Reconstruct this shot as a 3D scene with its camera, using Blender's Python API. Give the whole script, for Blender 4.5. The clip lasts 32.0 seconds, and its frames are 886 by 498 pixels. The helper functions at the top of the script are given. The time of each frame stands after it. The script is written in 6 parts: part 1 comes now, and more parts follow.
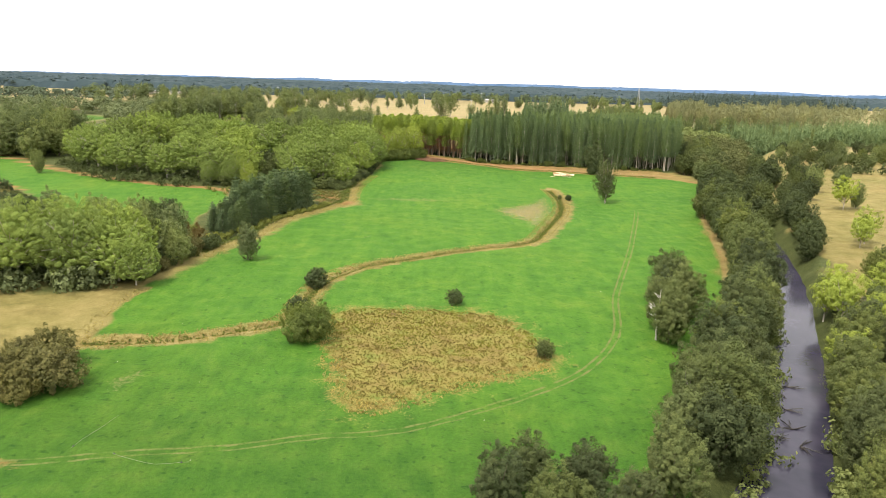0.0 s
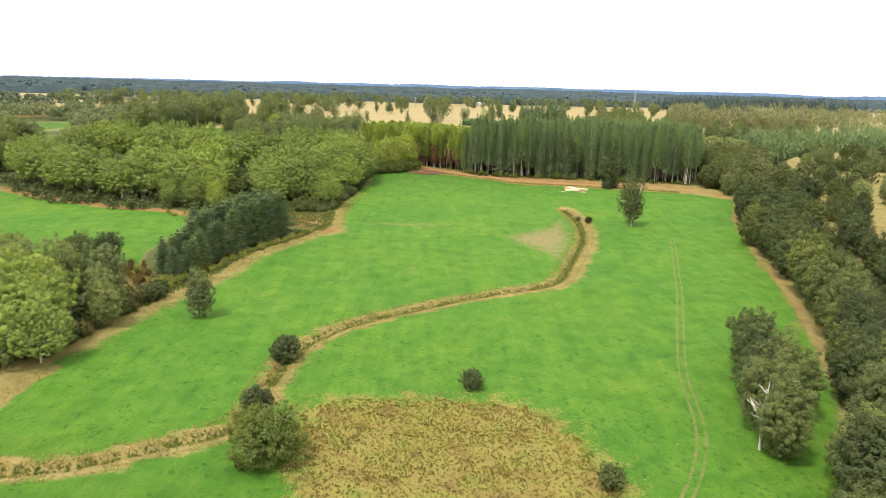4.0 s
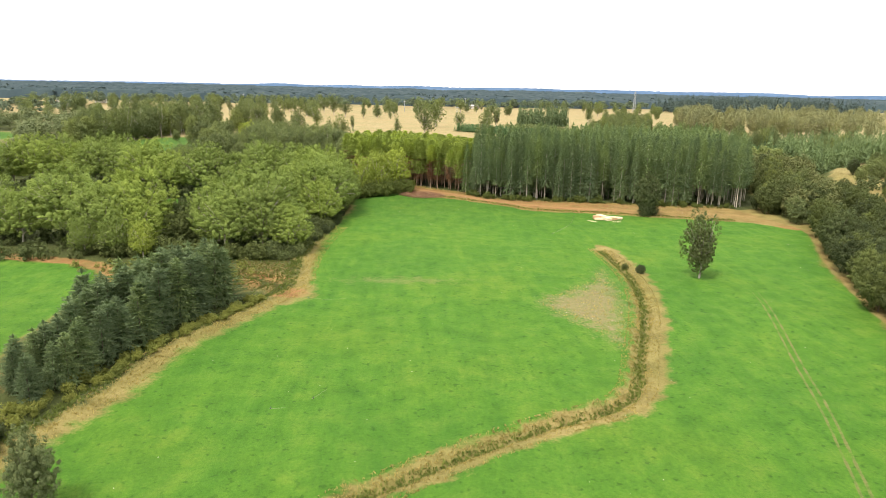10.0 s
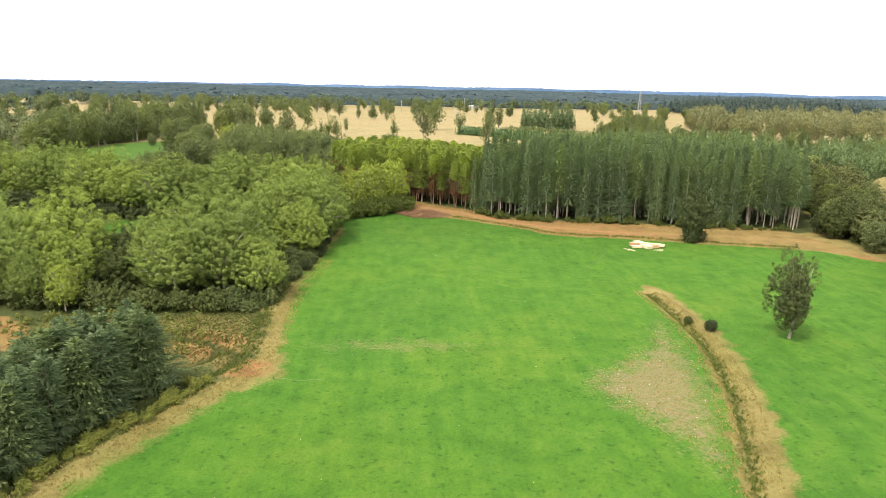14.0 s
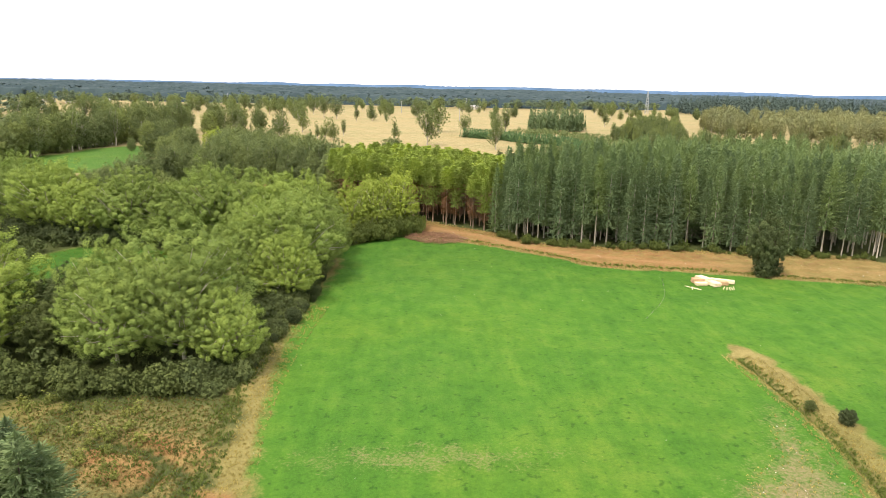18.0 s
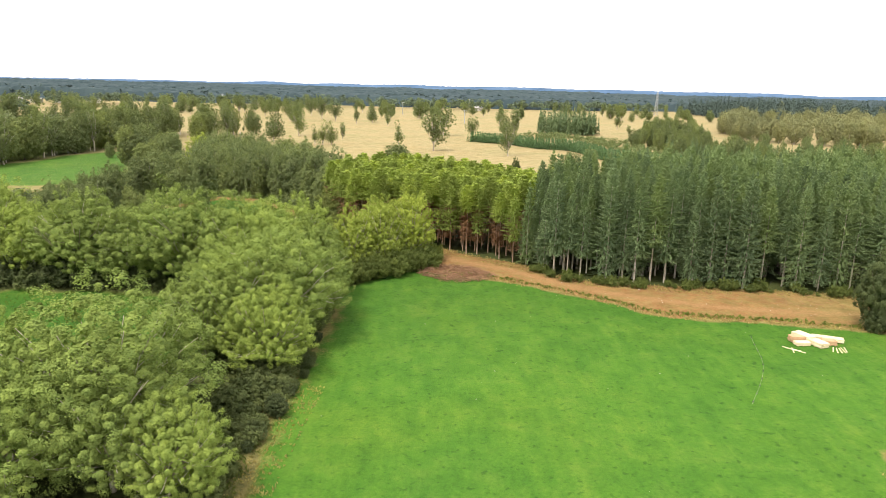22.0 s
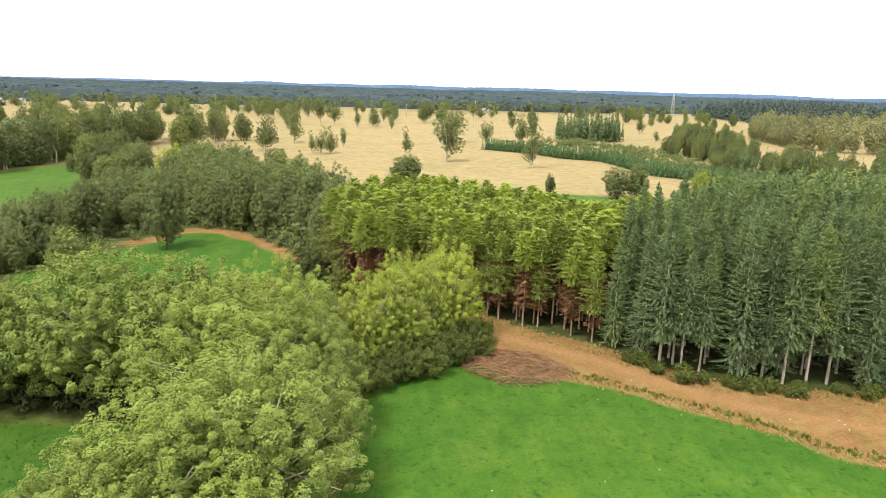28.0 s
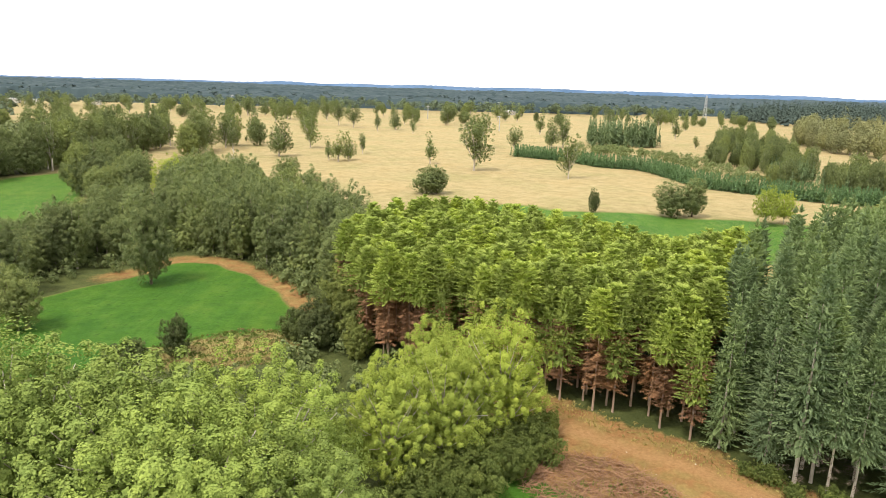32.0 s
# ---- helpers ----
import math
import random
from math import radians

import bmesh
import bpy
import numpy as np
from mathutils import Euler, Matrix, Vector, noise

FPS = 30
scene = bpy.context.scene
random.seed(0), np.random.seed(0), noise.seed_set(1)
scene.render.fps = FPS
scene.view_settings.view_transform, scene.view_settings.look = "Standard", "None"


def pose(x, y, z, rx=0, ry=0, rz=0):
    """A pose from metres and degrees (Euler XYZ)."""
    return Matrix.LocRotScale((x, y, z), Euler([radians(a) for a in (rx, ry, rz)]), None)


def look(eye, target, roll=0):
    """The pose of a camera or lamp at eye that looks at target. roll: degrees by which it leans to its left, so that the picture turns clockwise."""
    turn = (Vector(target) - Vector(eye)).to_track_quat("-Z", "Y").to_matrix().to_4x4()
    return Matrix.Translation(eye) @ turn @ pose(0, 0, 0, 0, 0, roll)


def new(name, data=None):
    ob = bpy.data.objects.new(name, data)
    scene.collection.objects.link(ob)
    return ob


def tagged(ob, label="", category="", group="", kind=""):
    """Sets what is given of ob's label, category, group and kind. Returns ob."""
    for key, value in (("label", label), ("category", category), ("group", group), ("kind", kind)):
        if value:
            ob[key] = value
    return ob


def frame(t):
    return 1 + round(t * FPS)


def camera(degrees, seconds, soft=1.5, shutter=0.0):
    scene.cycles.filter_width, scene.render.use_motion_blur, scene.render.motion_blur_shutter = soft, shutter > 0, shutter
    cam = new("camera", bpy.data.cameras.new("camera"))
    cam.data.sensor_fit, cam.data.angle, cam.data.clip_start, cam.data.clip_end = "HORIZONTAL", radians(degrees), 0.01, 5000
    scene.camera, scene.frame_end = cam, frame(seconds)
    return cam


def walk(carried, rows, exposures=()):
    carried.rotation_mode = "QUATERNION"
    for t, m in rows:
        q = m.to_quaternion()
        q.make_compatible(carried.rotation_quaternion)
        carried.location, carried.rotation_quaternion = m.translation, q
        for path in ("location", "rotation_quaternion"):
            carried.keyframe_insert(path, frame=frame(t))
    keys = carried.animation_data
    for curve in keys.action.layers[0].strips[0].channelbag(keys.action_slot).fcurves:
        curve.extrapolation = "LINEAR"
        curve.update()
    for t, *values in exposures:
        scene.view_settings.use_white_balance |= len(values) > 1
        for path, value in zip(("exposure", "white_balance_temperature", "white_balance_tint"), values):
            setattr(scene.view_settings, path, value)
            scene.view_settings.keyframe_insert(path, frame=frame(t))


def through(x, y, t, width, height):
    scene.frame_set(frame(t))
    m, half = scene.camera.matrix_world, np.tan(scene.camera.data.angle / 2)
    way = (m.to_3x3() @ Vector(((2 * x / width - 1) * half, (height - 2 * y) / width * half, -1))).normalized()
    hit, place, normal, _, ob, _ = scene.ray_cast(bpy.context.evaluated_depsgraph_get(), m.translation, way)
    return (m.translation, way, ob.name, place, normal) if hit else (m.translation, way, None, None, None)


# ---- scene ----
cam = camera(65.7, 32.0, soft=0.9)
METRES, EYE, TILT, LEAN, TURN = 427.0, 66.8, 7.76, -3.1, 0.0
ROWS = [
    (0.0, 0.0, 0.0, 0.0, -0.52, -21.96, 1.29),
    (0.5, -0.0011, 0.0157, -0.0021, -0.64, -21.94, 1.3),
    (1.0, -0.0024, 0.0327, -0.0044, -0.75, -21.91, 1.31),
    (1.5, -0.0038, 0.0483, -0.0064, -0.86, -21.89, 1.32),
    (2.0, -0.0052, 0.0653, -0.009, -0.97, -21.85, 1.33),
    (2.5, -0.0066, 0.0808, -0.0111, -1.09, -21.85, 1.33),
    (3.0, -0.0079, 0.0976, -0.0133, -1.19, -21.82, 1.31),
    (3.5, -0.0091, 0.1132, -0.0151, -1.31, -21.8, 1.35),
    (5.5, -0.0145, 0.1753, -0.0225, -1.88, -21.69, 1.37),
    (6.0, -0.0154, 0.1917, -0.0242, -1.99, -21.69, 1.39),
    (6.5, -0.0159, 0.2075, -0.0258, -2.08, -21.67, 1.41),
    (7.0, -0.0162, 0.2245, -0.0277, -2.14, -21.68, 1.42),
    (7.5, -0.0166, 0.2405, -0.0297, -2.16, -21.67, 1.44),
    (8.0, -0.0167, 0.2578, -0.032, -2.21, -21.66, 1.45),
    (8.5, -0.0167, 0.2739, -0.0341, -2.25, -21.68, 1.48),
    (9.0, -0.017, 0.2913, -0.0363, -2.31, -21.71, 1.49),
    (9.5, -0.017, 0.3076, -0.039, -2.34, -21.7, 1.54),
    (10.0, -0.0173, 0.3252, -0.0417, -2.41, -21.7, 1.55),
    (10.5, -0.0174, 0.3413, -0.0437, -2.41, -21.71, 1.55),
    (11.0, -0.0176, 0.3588, -0.046, -2.38, -21.72, 1.56),
    (11.5, -0.0178, 0.3754, -0.0482, -2.39, -21.72, 1.57),
    (12.0, -0.0181, 0.3934, -0.0505, -2.41, -21.7, 1.55),
    (12.5, -0.0184, 0.4099, -0.053, -2.41, -21.7, 1.55),
    (13.0, -0.0194, 0.4275, -0.0555, -2.56, -21.73, 1.52),
    (13.5, -0.0201, 0.4433, -0.0579, -2.64, -21.73, 1.5),
    (14.0, -0.0216, 0.4602, -0.0601, -2.68, -21.74, 1.46),
    (14.5, -0.0229, 0.4757, -0.0624, -2.73, -21.74, 1.47),
    (16.5, -0.0293, 0.5384, -0.0708, -2.85, -21.82, 1.38),
    (17.0, -0.0312, 0.5542, -0.0728, -2.89, -21.81, 1.36),
    (17.5, -0.0328, 0.5686, -0.0748, -2.91, -21.8, 1.36),
    (18.0, -0.0344, 0.5842, -0.0768, -2.89, -21.81, 1.37),
    (18.5, -0.0359, 0.5987, -0.0786, -2.92, -21.81, 1.35),
    (19.0, -0.0376, 0.6145, -0.0806, -2.94, -21.81, 1.35),
    (19.5, -0.0392, 0.629, -0.0824, -2.95, -21.81, 1.34),
    (20.0, -0.0407, 0.6446, -0.0844, -2.93, -21.81, 1.34),
    (20.5, -0.0423, 0.6591, -0.0862, -2.93, -21.8, 1.32),
    (21.0, -0.0439, 0.6748, -0.0881, -2.98, -21.82, 1.31),
    (21.5, -0.0455, 0.6891, -0.09, -3.01, -21.81, 1.26),
    (22.0, -0.0472, 0.7046, -0.092, -2.98, -21.82, 1.25),
    (22.5, -0.0489, 0.7187, -0.0936, -3.02, -21.83, 1.25),
    (23.0, -0.0509, 0.7342, -0.0956, -3.04, -21.82, 1.21),
    (23.5, -0.0527, 0.7484, -0.0973, -3.08, -21.82, 1.2),
    (24.0, -0.0547, 0.7639, -0.0993, -3.1, -21.81, 1.17),
    (24.5, -0.0564, 0.7783, -0.1011, -3.11, -21.82, 1.18),
    (25.0, -0.0582, 0.7938, -0.103, -3.09, -21.81, 1.14),
    (25.5, -0.06, 0.808, -0.1048, -3.14, -21.83, 1.13),
    (27.5, -0.0675, 0.8678, -0.113, -3.17, -21.8, 1.09),
    (28.0, -0.0692, 0.8833, -0.115, -3.1, -21.8, 1.07),
    (28.5, -0.0707, 0.8975, -0.1167, -3.11, -21.81, 1.03),
    (29.0, -0.0722, 0.9128, -0.1186, -3.1, -21.8, 1.05),
    (29.5, -0.0735, 0.9265, -0.1202, -3.09, -21.81, 1.02),
    (30.0, -0.0746, 0.9411, -0.122, -3.1, -21.8, 1.01),
    (30.5, -0.0755, 0.9541, -0.1233, -3.05, -21.8, 1.03),
    (31.0, -0.0761, 0.9676, -0.1247, -2.97, -21.79, 1.05),
    (31.5, -0.0766, 0.9787, -0.1256, -2.56, -21.79, 1.1),
    (32.0, -0.077, 0.9881, -0.1262, -1.49, -21.77, 1.22),
]
walk(cam, [(t, pose(0, 0, EYE, TILT, LEAN, TURN) @ pose(METRES * x, METRES * y, METRES * z, 90 + pitch, roll, yaw)) for t, x, y, z, yaw, pitch, roll in ROWS])

# ---- world, sun, exposure ----
scene.view_settings.exposure = 0.85
SUN_ELEVATION, SUN_HEADING = 62.0, 224.0   # degrees; heading clockwise from +y
world = bpy.data.worlds.new("overcast_sky")
scene.world = world
world.use_nodes = True
wn, wl = world.node_tree.nodes, world.node_tree.links
wn.clear()
sky = wn.new("ShaderNodeTexSky")
sky.sky_type = "NISHITA"
sky.sun_disc = False
sky.sun_elevation, sky.sun_rotation = radians(SUN_ELEVATION), radians(SUN_HEADING)
sky.dust_density, sky.air_density = 4.0, 1.0
cloud = wn.new("ShaderNodeMix")
cloud.data_type = "RGBA"
cloud.inputs[0].default_value = 0.72
cloud.inputs[7].default_value = (10.8, 10.5, 10.0, 1)
wl.new(sky.outputs[0], cloud.inputs[6])
wback = wn.new("ShaderNodeBackground")
wback.inputs[1].default_value = 0.12
wl.new(cloud.outputs[2], wback.inputs[0])
wout = wn.new("ShaderNodeOutputWorld")
wl.new(wback.outputs[0], wout.inputs[0])
sun_data = bpy.data.lights.new("sun", "SUN")
sun_data.energy, sun_data.angle, sun_data.color = 2.4, radians(9), (1.0, 0.94, 0.84)
sun = new("sun", sun_data)
_h, _e = radians(SUN_HEADING), radians(SUN_ELEVATION)
sun.matrix_world = look((math.sin(_h) * math.cos(_e) * 100, math.cos(_h) * math.cos(_e) * 100, math.sin(_e) * 100), (0, 0, 0))

# ---- numbers of the plan (metres; the flight goes along +y) ----
rng = np.random.default_rng(7)
DITCH = [(-87, 158), (-66, 162), (-50, 170), (-40, 177), (-38, 195), (-35, 215), (-25, 231), (-4, 248), (18, 262), (39, 274), (50, 300), (63, 338), (68, 372), (67, 406)]
SIDE_DITCH = [(-87, 158), (-90, 184), (-88, 202)]
LEFT_DITCH = [(-100, 250), (-84, 262), (-78, 280), (-75, 300), (-66, 320), (-56, 340), (-50, 352), (-60, 362), (-72, 366)]
FIELD = [(-100, -60), (-92, 60), (-85, 158), (-89, 186), (-88, 215), (-83, 240), (-75, 264), (-70, 279), (-67, 301), (-59, 318), (-49, 337), (-42, 344), (-43, 371), (-45, 400), (-45, 430), (-42, 456), (-39, 484), (-41, 506), (-17, 527),
         (7, 519), (21, 510), (40, 496), (54, 484), (87, 478), (114, 471), (152, 463), (173, 446), (148, 384), (128, 320), (110, 255), (88, 197), (64, 140), (47, 105), (24, 55), (-6, 0), (-38, -60)]
SOIL = [(-12, 526), (7, 520), (21, 511), (40, 497), (54, 485), (87, 479), (114, 472), (152, 464), (172, 446), (171, 468), (160, 502), (125, 506), (96, 511), (65, 514), (36, 521), (20, 538), (5, 548), (-10, 562), (-20, 550)]
TRACK = [(107, 363), (101, 337), (86, 289), (79, 267), (65, 227), (57, 203), (50, 174), (38, 152), (25, 139), (12, 130), (-6, 120), (-21, 117), (-37, 112), (-56, 109), (-75, 105), (-110, 100)]
SOIL_ROAD = [(-14, 556), (-2, 543), (14, 531), (34, 513), (58, 499), (90, 490), (130, 486), (165, 476)]
MARSH = [(-29, 182), (-21, 139), (-14, 126), (5, 138), (30, 152), (27, 172), (17, 187), (0, 189), (-20, 188)]
RIVER = [(-60, -140), (-20, -60), (15, 20), (44, 72), (60, 102), (69, 116), (84, 145), (107, 192), (138, 262), (151, 300), (161, 340), (177, 390), (201, 440), (229, 500), (274, 600), (345, 720), (460, 820)]
TAN_FIELD = [(-170, 190), (-99, 191), (-91, 183), (-89, 161), (-125, 154), (-180, 150)]
STRIP = [(-100, 276), (-106, 300), (-112, 366), (-168, 388), (-236, 426), (-305, 481), (-420, 560), (-420, 480), (-254, 385), (-180, 320), (-130, 275)]
MEADOW = [(-150, 588), (-140, 620), (-124, 640), (-118, 655), (-104, 655), (-88, 640), (-74, 620), (-66, 602), (-72, 590), (-84, 588), (-94, 580), (-106, 567), (-130, 562)]
MEADOW_RIM = [(-160, 580), (-146, 626), (-128, 648), (-120, 664), (-101, 662), (-84, 645), (-69, 625), (-60, 602), (-70, 580), (-105, 562), (-130, 560)]
FAR_STRIP = [(-12, 792), (9, 784), (128, 755), (170, 742), (110, 672), (40, 700), (-10, 740)]
LEFT_MEADOW = [(-300, 740), (-285, 800), (-276, 845), (-250, 866), (-226, 858), (-214, 800), (-200, 745), (-195, 705), (-250, 690), (-300, 700)]
GREEN_PATCH = [(-452, 780), (-468, 870), (-412, 880), (-392, 800), (-385, 770)]
PALE = [(30, 340), (40, 350), (52, 362), (61, 380), (60, 345), (55, 325), (46, 300), (42, 312), (36, 324)]
GROVE = [(-245, 446), (-200, 394), (-145, 376), (-103, 388), (-70, 388), (-54, 396), (-47, 440), (-47, 480), (-46, 506), (-62, 528), (-95, 534), (-150, 562), (-215, 548), (-262, 490)]
FIR_WOOD = [(20, 536), (34, 521), (65, 514), (96, 511), (125, 506), (172, 500), (198, 560), (200, 640), (100, 626), (62, 597), (43, 576), (29, 556)]
PINE_WOOD = [(-11, 560), (5, 549), (14, 542), (19, 538), (27, 556), (44, 580), (58, 605), (24, 617), (-5, 645), (-27, 658), (-48, 636), (-55, 606), (-44, 572)]
SCRUB = [(-210, 565), (-120, 540), (-60, 530), (-44, 495), (-37, 500), (-13, 527), (-13, 556), (-45, 575), (-50, 610), (-58, 660), (-110, 690), (-180, 790), (-215, 690)]
RIVER_WOOD = [(180, 466), (184, 500), (198, 520), (205, 600), (212, 650), (268, 690), (290, 640), (250, 560), (226, 500), (202, 456)]
LEFT_WOOD = [(-178, 592), (-152, 596), (-148, 640), (-130, 670), (-158, 730), (-170, 764), (-176, 735), (-170, 680)]
CORNER = [(-88, 352), (-58, 344), (-47, 352), (-48, 386), (-80, 384)]
CLEARING = [(-152, 444), (-118, 436), (-84, 440), (-70, 452), (-70, 480), (-78, 498), (-104, 502), (-140, 500)]
DRY_CORNER = [(-80, 352), (-58, 344), (-47, 349), (-46, 374), (-58, 382), (-80, 378)]
RUST_CORNER = [(-118, 282), (-103, 290), (-90, 270), (-83, 260), (-88, 246), (-96, 240), (-112, 256)]
DRY_SCRUB = [(-94, 568), (-66, 573), (-63, 592), (-80, 591), (-98, 577)]
EUC_WOOD = [(-58, 604), (-61, 640), (-84, 656), (-118, 672), (-150, 730), (-165, 782), (-145, 790), (-108, 745), (-72, 697), (-52, 664), (-52, 640)]


def ground_z(x, y):
    return 0.009 * np.clip(y, 0, 560) - 0.9 + 0 * x


def spline(points, step=2.0, closed=False):
    """Catmull-Rom curve through plan points, sampled about every step metres."""
    p = np.array(points, float)
    n = len(p)
    out = []
    for i in range(n if closed else n - 1):
        if closed:
            a, b, c, d = p[i - 1], p[i], p[(i + 1) % n], p[(i + 2) % n]
        else:
            a, b, c, d = p[max(i - 1, 0)], p[i], p[i + 1], p[min(i + 2, n - 1)]
        k = max(2, int(np.linalg.norm(c - b) / step))
        t = np.linspace(0, 1, k, endpoint=False)[:, None]
        out.append(0.5 * (2 * b + (c - a) * t + (2 * a - 5 * b + 4 * c - d) * t ** 2 + (3 * b - a - 3 * c + d) * t ** 3))
    if not closed:
        out.append(p[-1:])
    return np.concatenate(out)


def line_distance(x, y, pts, closed=False):
    """Distance of plan places to a polyline."""
    q = np.vstack([pts, pts[:1]]) if closed else pts
    best = np.full(x.shape, 1e9)
    for (ax, ay), (bx, by) in zip(q[:-1], q[1:]):
        dx, dy = bx - ax, by - ay
        t = np.clip(((x - ax) * dx + (y - ay) * dy) / (dx * dx + dy * dy + 1e-9), 0, 1)
        best = np.minimum(best, (x - ax - t * dx) ** 2 + (y - ay - t * dy) ** 2)
    return np.sqrt(best)


def inside(x, y, pts):
    odd = np.zeros(np.shape(x), bool)
    j = len(pts) - 1
    for i in range(len(pts)):
        (ax, ay), (bx, by) = pts[i], pts[j]
        hit = ((ay > y) != (by > y)) & (x < (bx - ax) * (y - ay) / (by - ay + 1e-12) + ax)
        odd ^= hit
        j = i
    return odd


OUTLINES = {}


def area(x, y, points, smooth=4.0):
    """Signed distance to a closed plan outline, positive inside."""
    key = id(points)
    if key not in OUTLINES:
        OUTLINES[key] = spline(points, smooth, True)
    s = OUTLINES[key]
    lo, hi = s.min(0) - 40, s.max(0) + 40
    near = (x > lo[0]) & (x < hi[0]) & (y > lo[1]) & (y < hi[1])
    d = np.full(x.shape, -40.0)
    if not near.any():
        return d
    xs, ys = x[near], y[near]
    d[near] = line_distance(xs, ys, s, True) * np.where(inside(xs, ys, s), 1, -1)
    return d


def soft(d, width):
    return np.clip(d / width + 0.5, 0, 1)


def wobble(x, y, scale, seed=0):
    """Cheap smooth noise, about -1 to 1."""
    r = np.random.default_rng(seed)
    v = 0
    for k in range(5):
        a, ph, f = r.uniform(0, 6.28), r.uniform(0, 6.28), r.uniform(0.6, 1.8) / scale
        v = v + np.sin((x * math.cos(a) + y * math.sin(a)) * f * 6.28 + ph + 1.3 * np.sin((y * math.cos(a) - x * math.sin(a)) * f * 3.1 + ph))
    return v / 3.2


# ---- materials ----
def material(name):
    m = bpy.data.materials.new(name)
    m.use_nodes = True
    n, l = m.node_tree.nodes, m.node_tree.links
    return m, n, l, n["Principled BSDF"]


def noise_node(n, l, scale, detail=4.0, rough=0.6, coord=None, stretch=None):
    t = n.new("ShaderNodeTexNoise")
    t.inputs["Scale"].default_value, t.inputs["Detail"].default_value, t.inputs["Roughness"].default_value = scale, detail, rough
    if coord is not None:
        if stretch:
            mp = n.new("ShaderNodeMapping")
            mp.inputs["Scale"].default_value = stretch
            l.new(coord, mp.inputs[0])
            coord = mp.outputs[0]
        l.new(coord, t.inputs["Vector"])
    return t


def ramp(n, l, src, stops):
    r = n.new("ShaderNodeValToRGB")
    e = r.color_ramp.elements
    while len(e) < len(stops):
        e.new(0.5)
    for k, (p, c) in zip(e, stops):
        k.position, k.color = p, (*c, 1)
    l.new(src, r.inputs[0])
    return r.outputs[0]


def mix(n, l, fac, a, b, mode="MIX"):
    m = n.new("ShaderNodeMix")
    m.data_type, m.blend_type = "RGBA", mode
    for s, v in ((m.inputs[0], fac), (m.inputs[6], a), (m.inputs[7], b)):
        if isinstance(v, (int, float)):
            s.default_value = v
        elif isinstance(v, tuple):
            s.default_value = (*v, 1)
        else:
            l.new(v, s)
    return m.outputs[2]


def leaf_material(name, dark, light, tint=0.25, through=0.3, rough=0.75, patch=0.35, vary=1.0):
    """Foliage: a colour for each leaf, a tint for each tree and patch, some light passing through."""
    m, n, l, p = material(name)
    geo = n.new("ShaderNodeNewGeometry")
    info = n.new("ShaderNodeObjectInfo")
    lo, hi = 0.5 - 0.28 * vary, 0.5 + 0.28 * vary
    c = ramp(n, l, geo.outputs["Random Per Island"], [(0.0, tuple((1 - lo) * a + lo * b for a, b in zip(dark, light))), (1.0, tuple((1 - hi) * a + hi * b for a, b in zip(dark, light)))])
    tone = ramp(n, l, info.outputs["Random"], [(0.0, (1 - tint, 1 - tint, 1 - tint * 0.8)), (0.5, (1, 1, 1)), (1.0, (1 + tint, 1 + tint * 0.8, 1 - tint * 0.3))])
    col = mix(n, l, 1.0, c, tone, "MULTIPLY")
    co = n.new("ShaderNodeTexCoord")
    spot = noise_node(n, l, patch, 3, 0.6, co.outputs["Object"])
    col = mix(n, l, 0.7, col, ramp(n, l, spot.outputs["Fac"], [(0.3, (0.66, 0.72, 0.72)), (0.7, (1.28, 1.22, 1.05))]), "MULTIPLY")
    l.new(col, p.inputs["Base Color"])
    p.inputs["Roughness"].default_value = rough
    p.inputs["Specular IOR Level"].default_value = 0.08
    tr = n.new("ShaderNodeBsdfTranslucent")
    l.new(mix(n, l, 1.0, col, (1.1, 1.2, 0.75), "MULTIPLY"), tr.inputs[0])
    ms = n.new("ShaderNodeMixShader")
    ms.inputs[0].default_value = through
    l.new(p.outputs[0], ms.inputs[1])
    l.new(tr.outputs[0], ms.inputs[2])
    l.new(ms.outputs[0], n["Material Output"].inputs[0])
    return m


def plain_material(name, a, b, scale=1.0, rough=0.8, stretch=None, bump=0.3, metal=0.0):
    m, n, l, p = material(name)
    co = n.new("ShaderNodeTexCoord")
    t = noise_node(n, l, scale, 5, 0.65, co.outputs["Object"], stretch)
    t2 = noise_node(n, l, scale * 0.13, 3, 0.6, co.outputs["Object"])
    info = n.new("ShaderNodeObjectInfo")
    c = ramp(n, l, t.outputs["Fac"], [(0.3, a), (0.7, b)])
    c = mix(n, l, 0.6, c, ramp(n, l, t2.outputs["Fac"], [(0.3, (0.75, 0.75, 0.75)), (0.7, (1.2, 1.18, 1.12))]), "MULTIPLY")
    c = mix(n, l, 1.0, c, ramp(n, l, info.outputs["Random"], [(0, (0.85, 0.85, 0.85)), (1, (1.1, 1.1, 1.1))]), "MULTIPLY")
    l.new(c, p.inputs["Base Color"])
    p.inputs["Roughness"].default_value, p.inputs["Metallic"].default_value = rough, metal
    if bump:
        bm_ = n.new("ShaderNodeBump")
        bm_.inputs["Strength"].default_value, bm_.inputs["Distance"].default_value = bump, 0.05
        l.new(t.outputs["Fac"], bm_.inputs["Height"])
        l.new(bm_.outputs[0], p.inputs["Normal"])
    return m


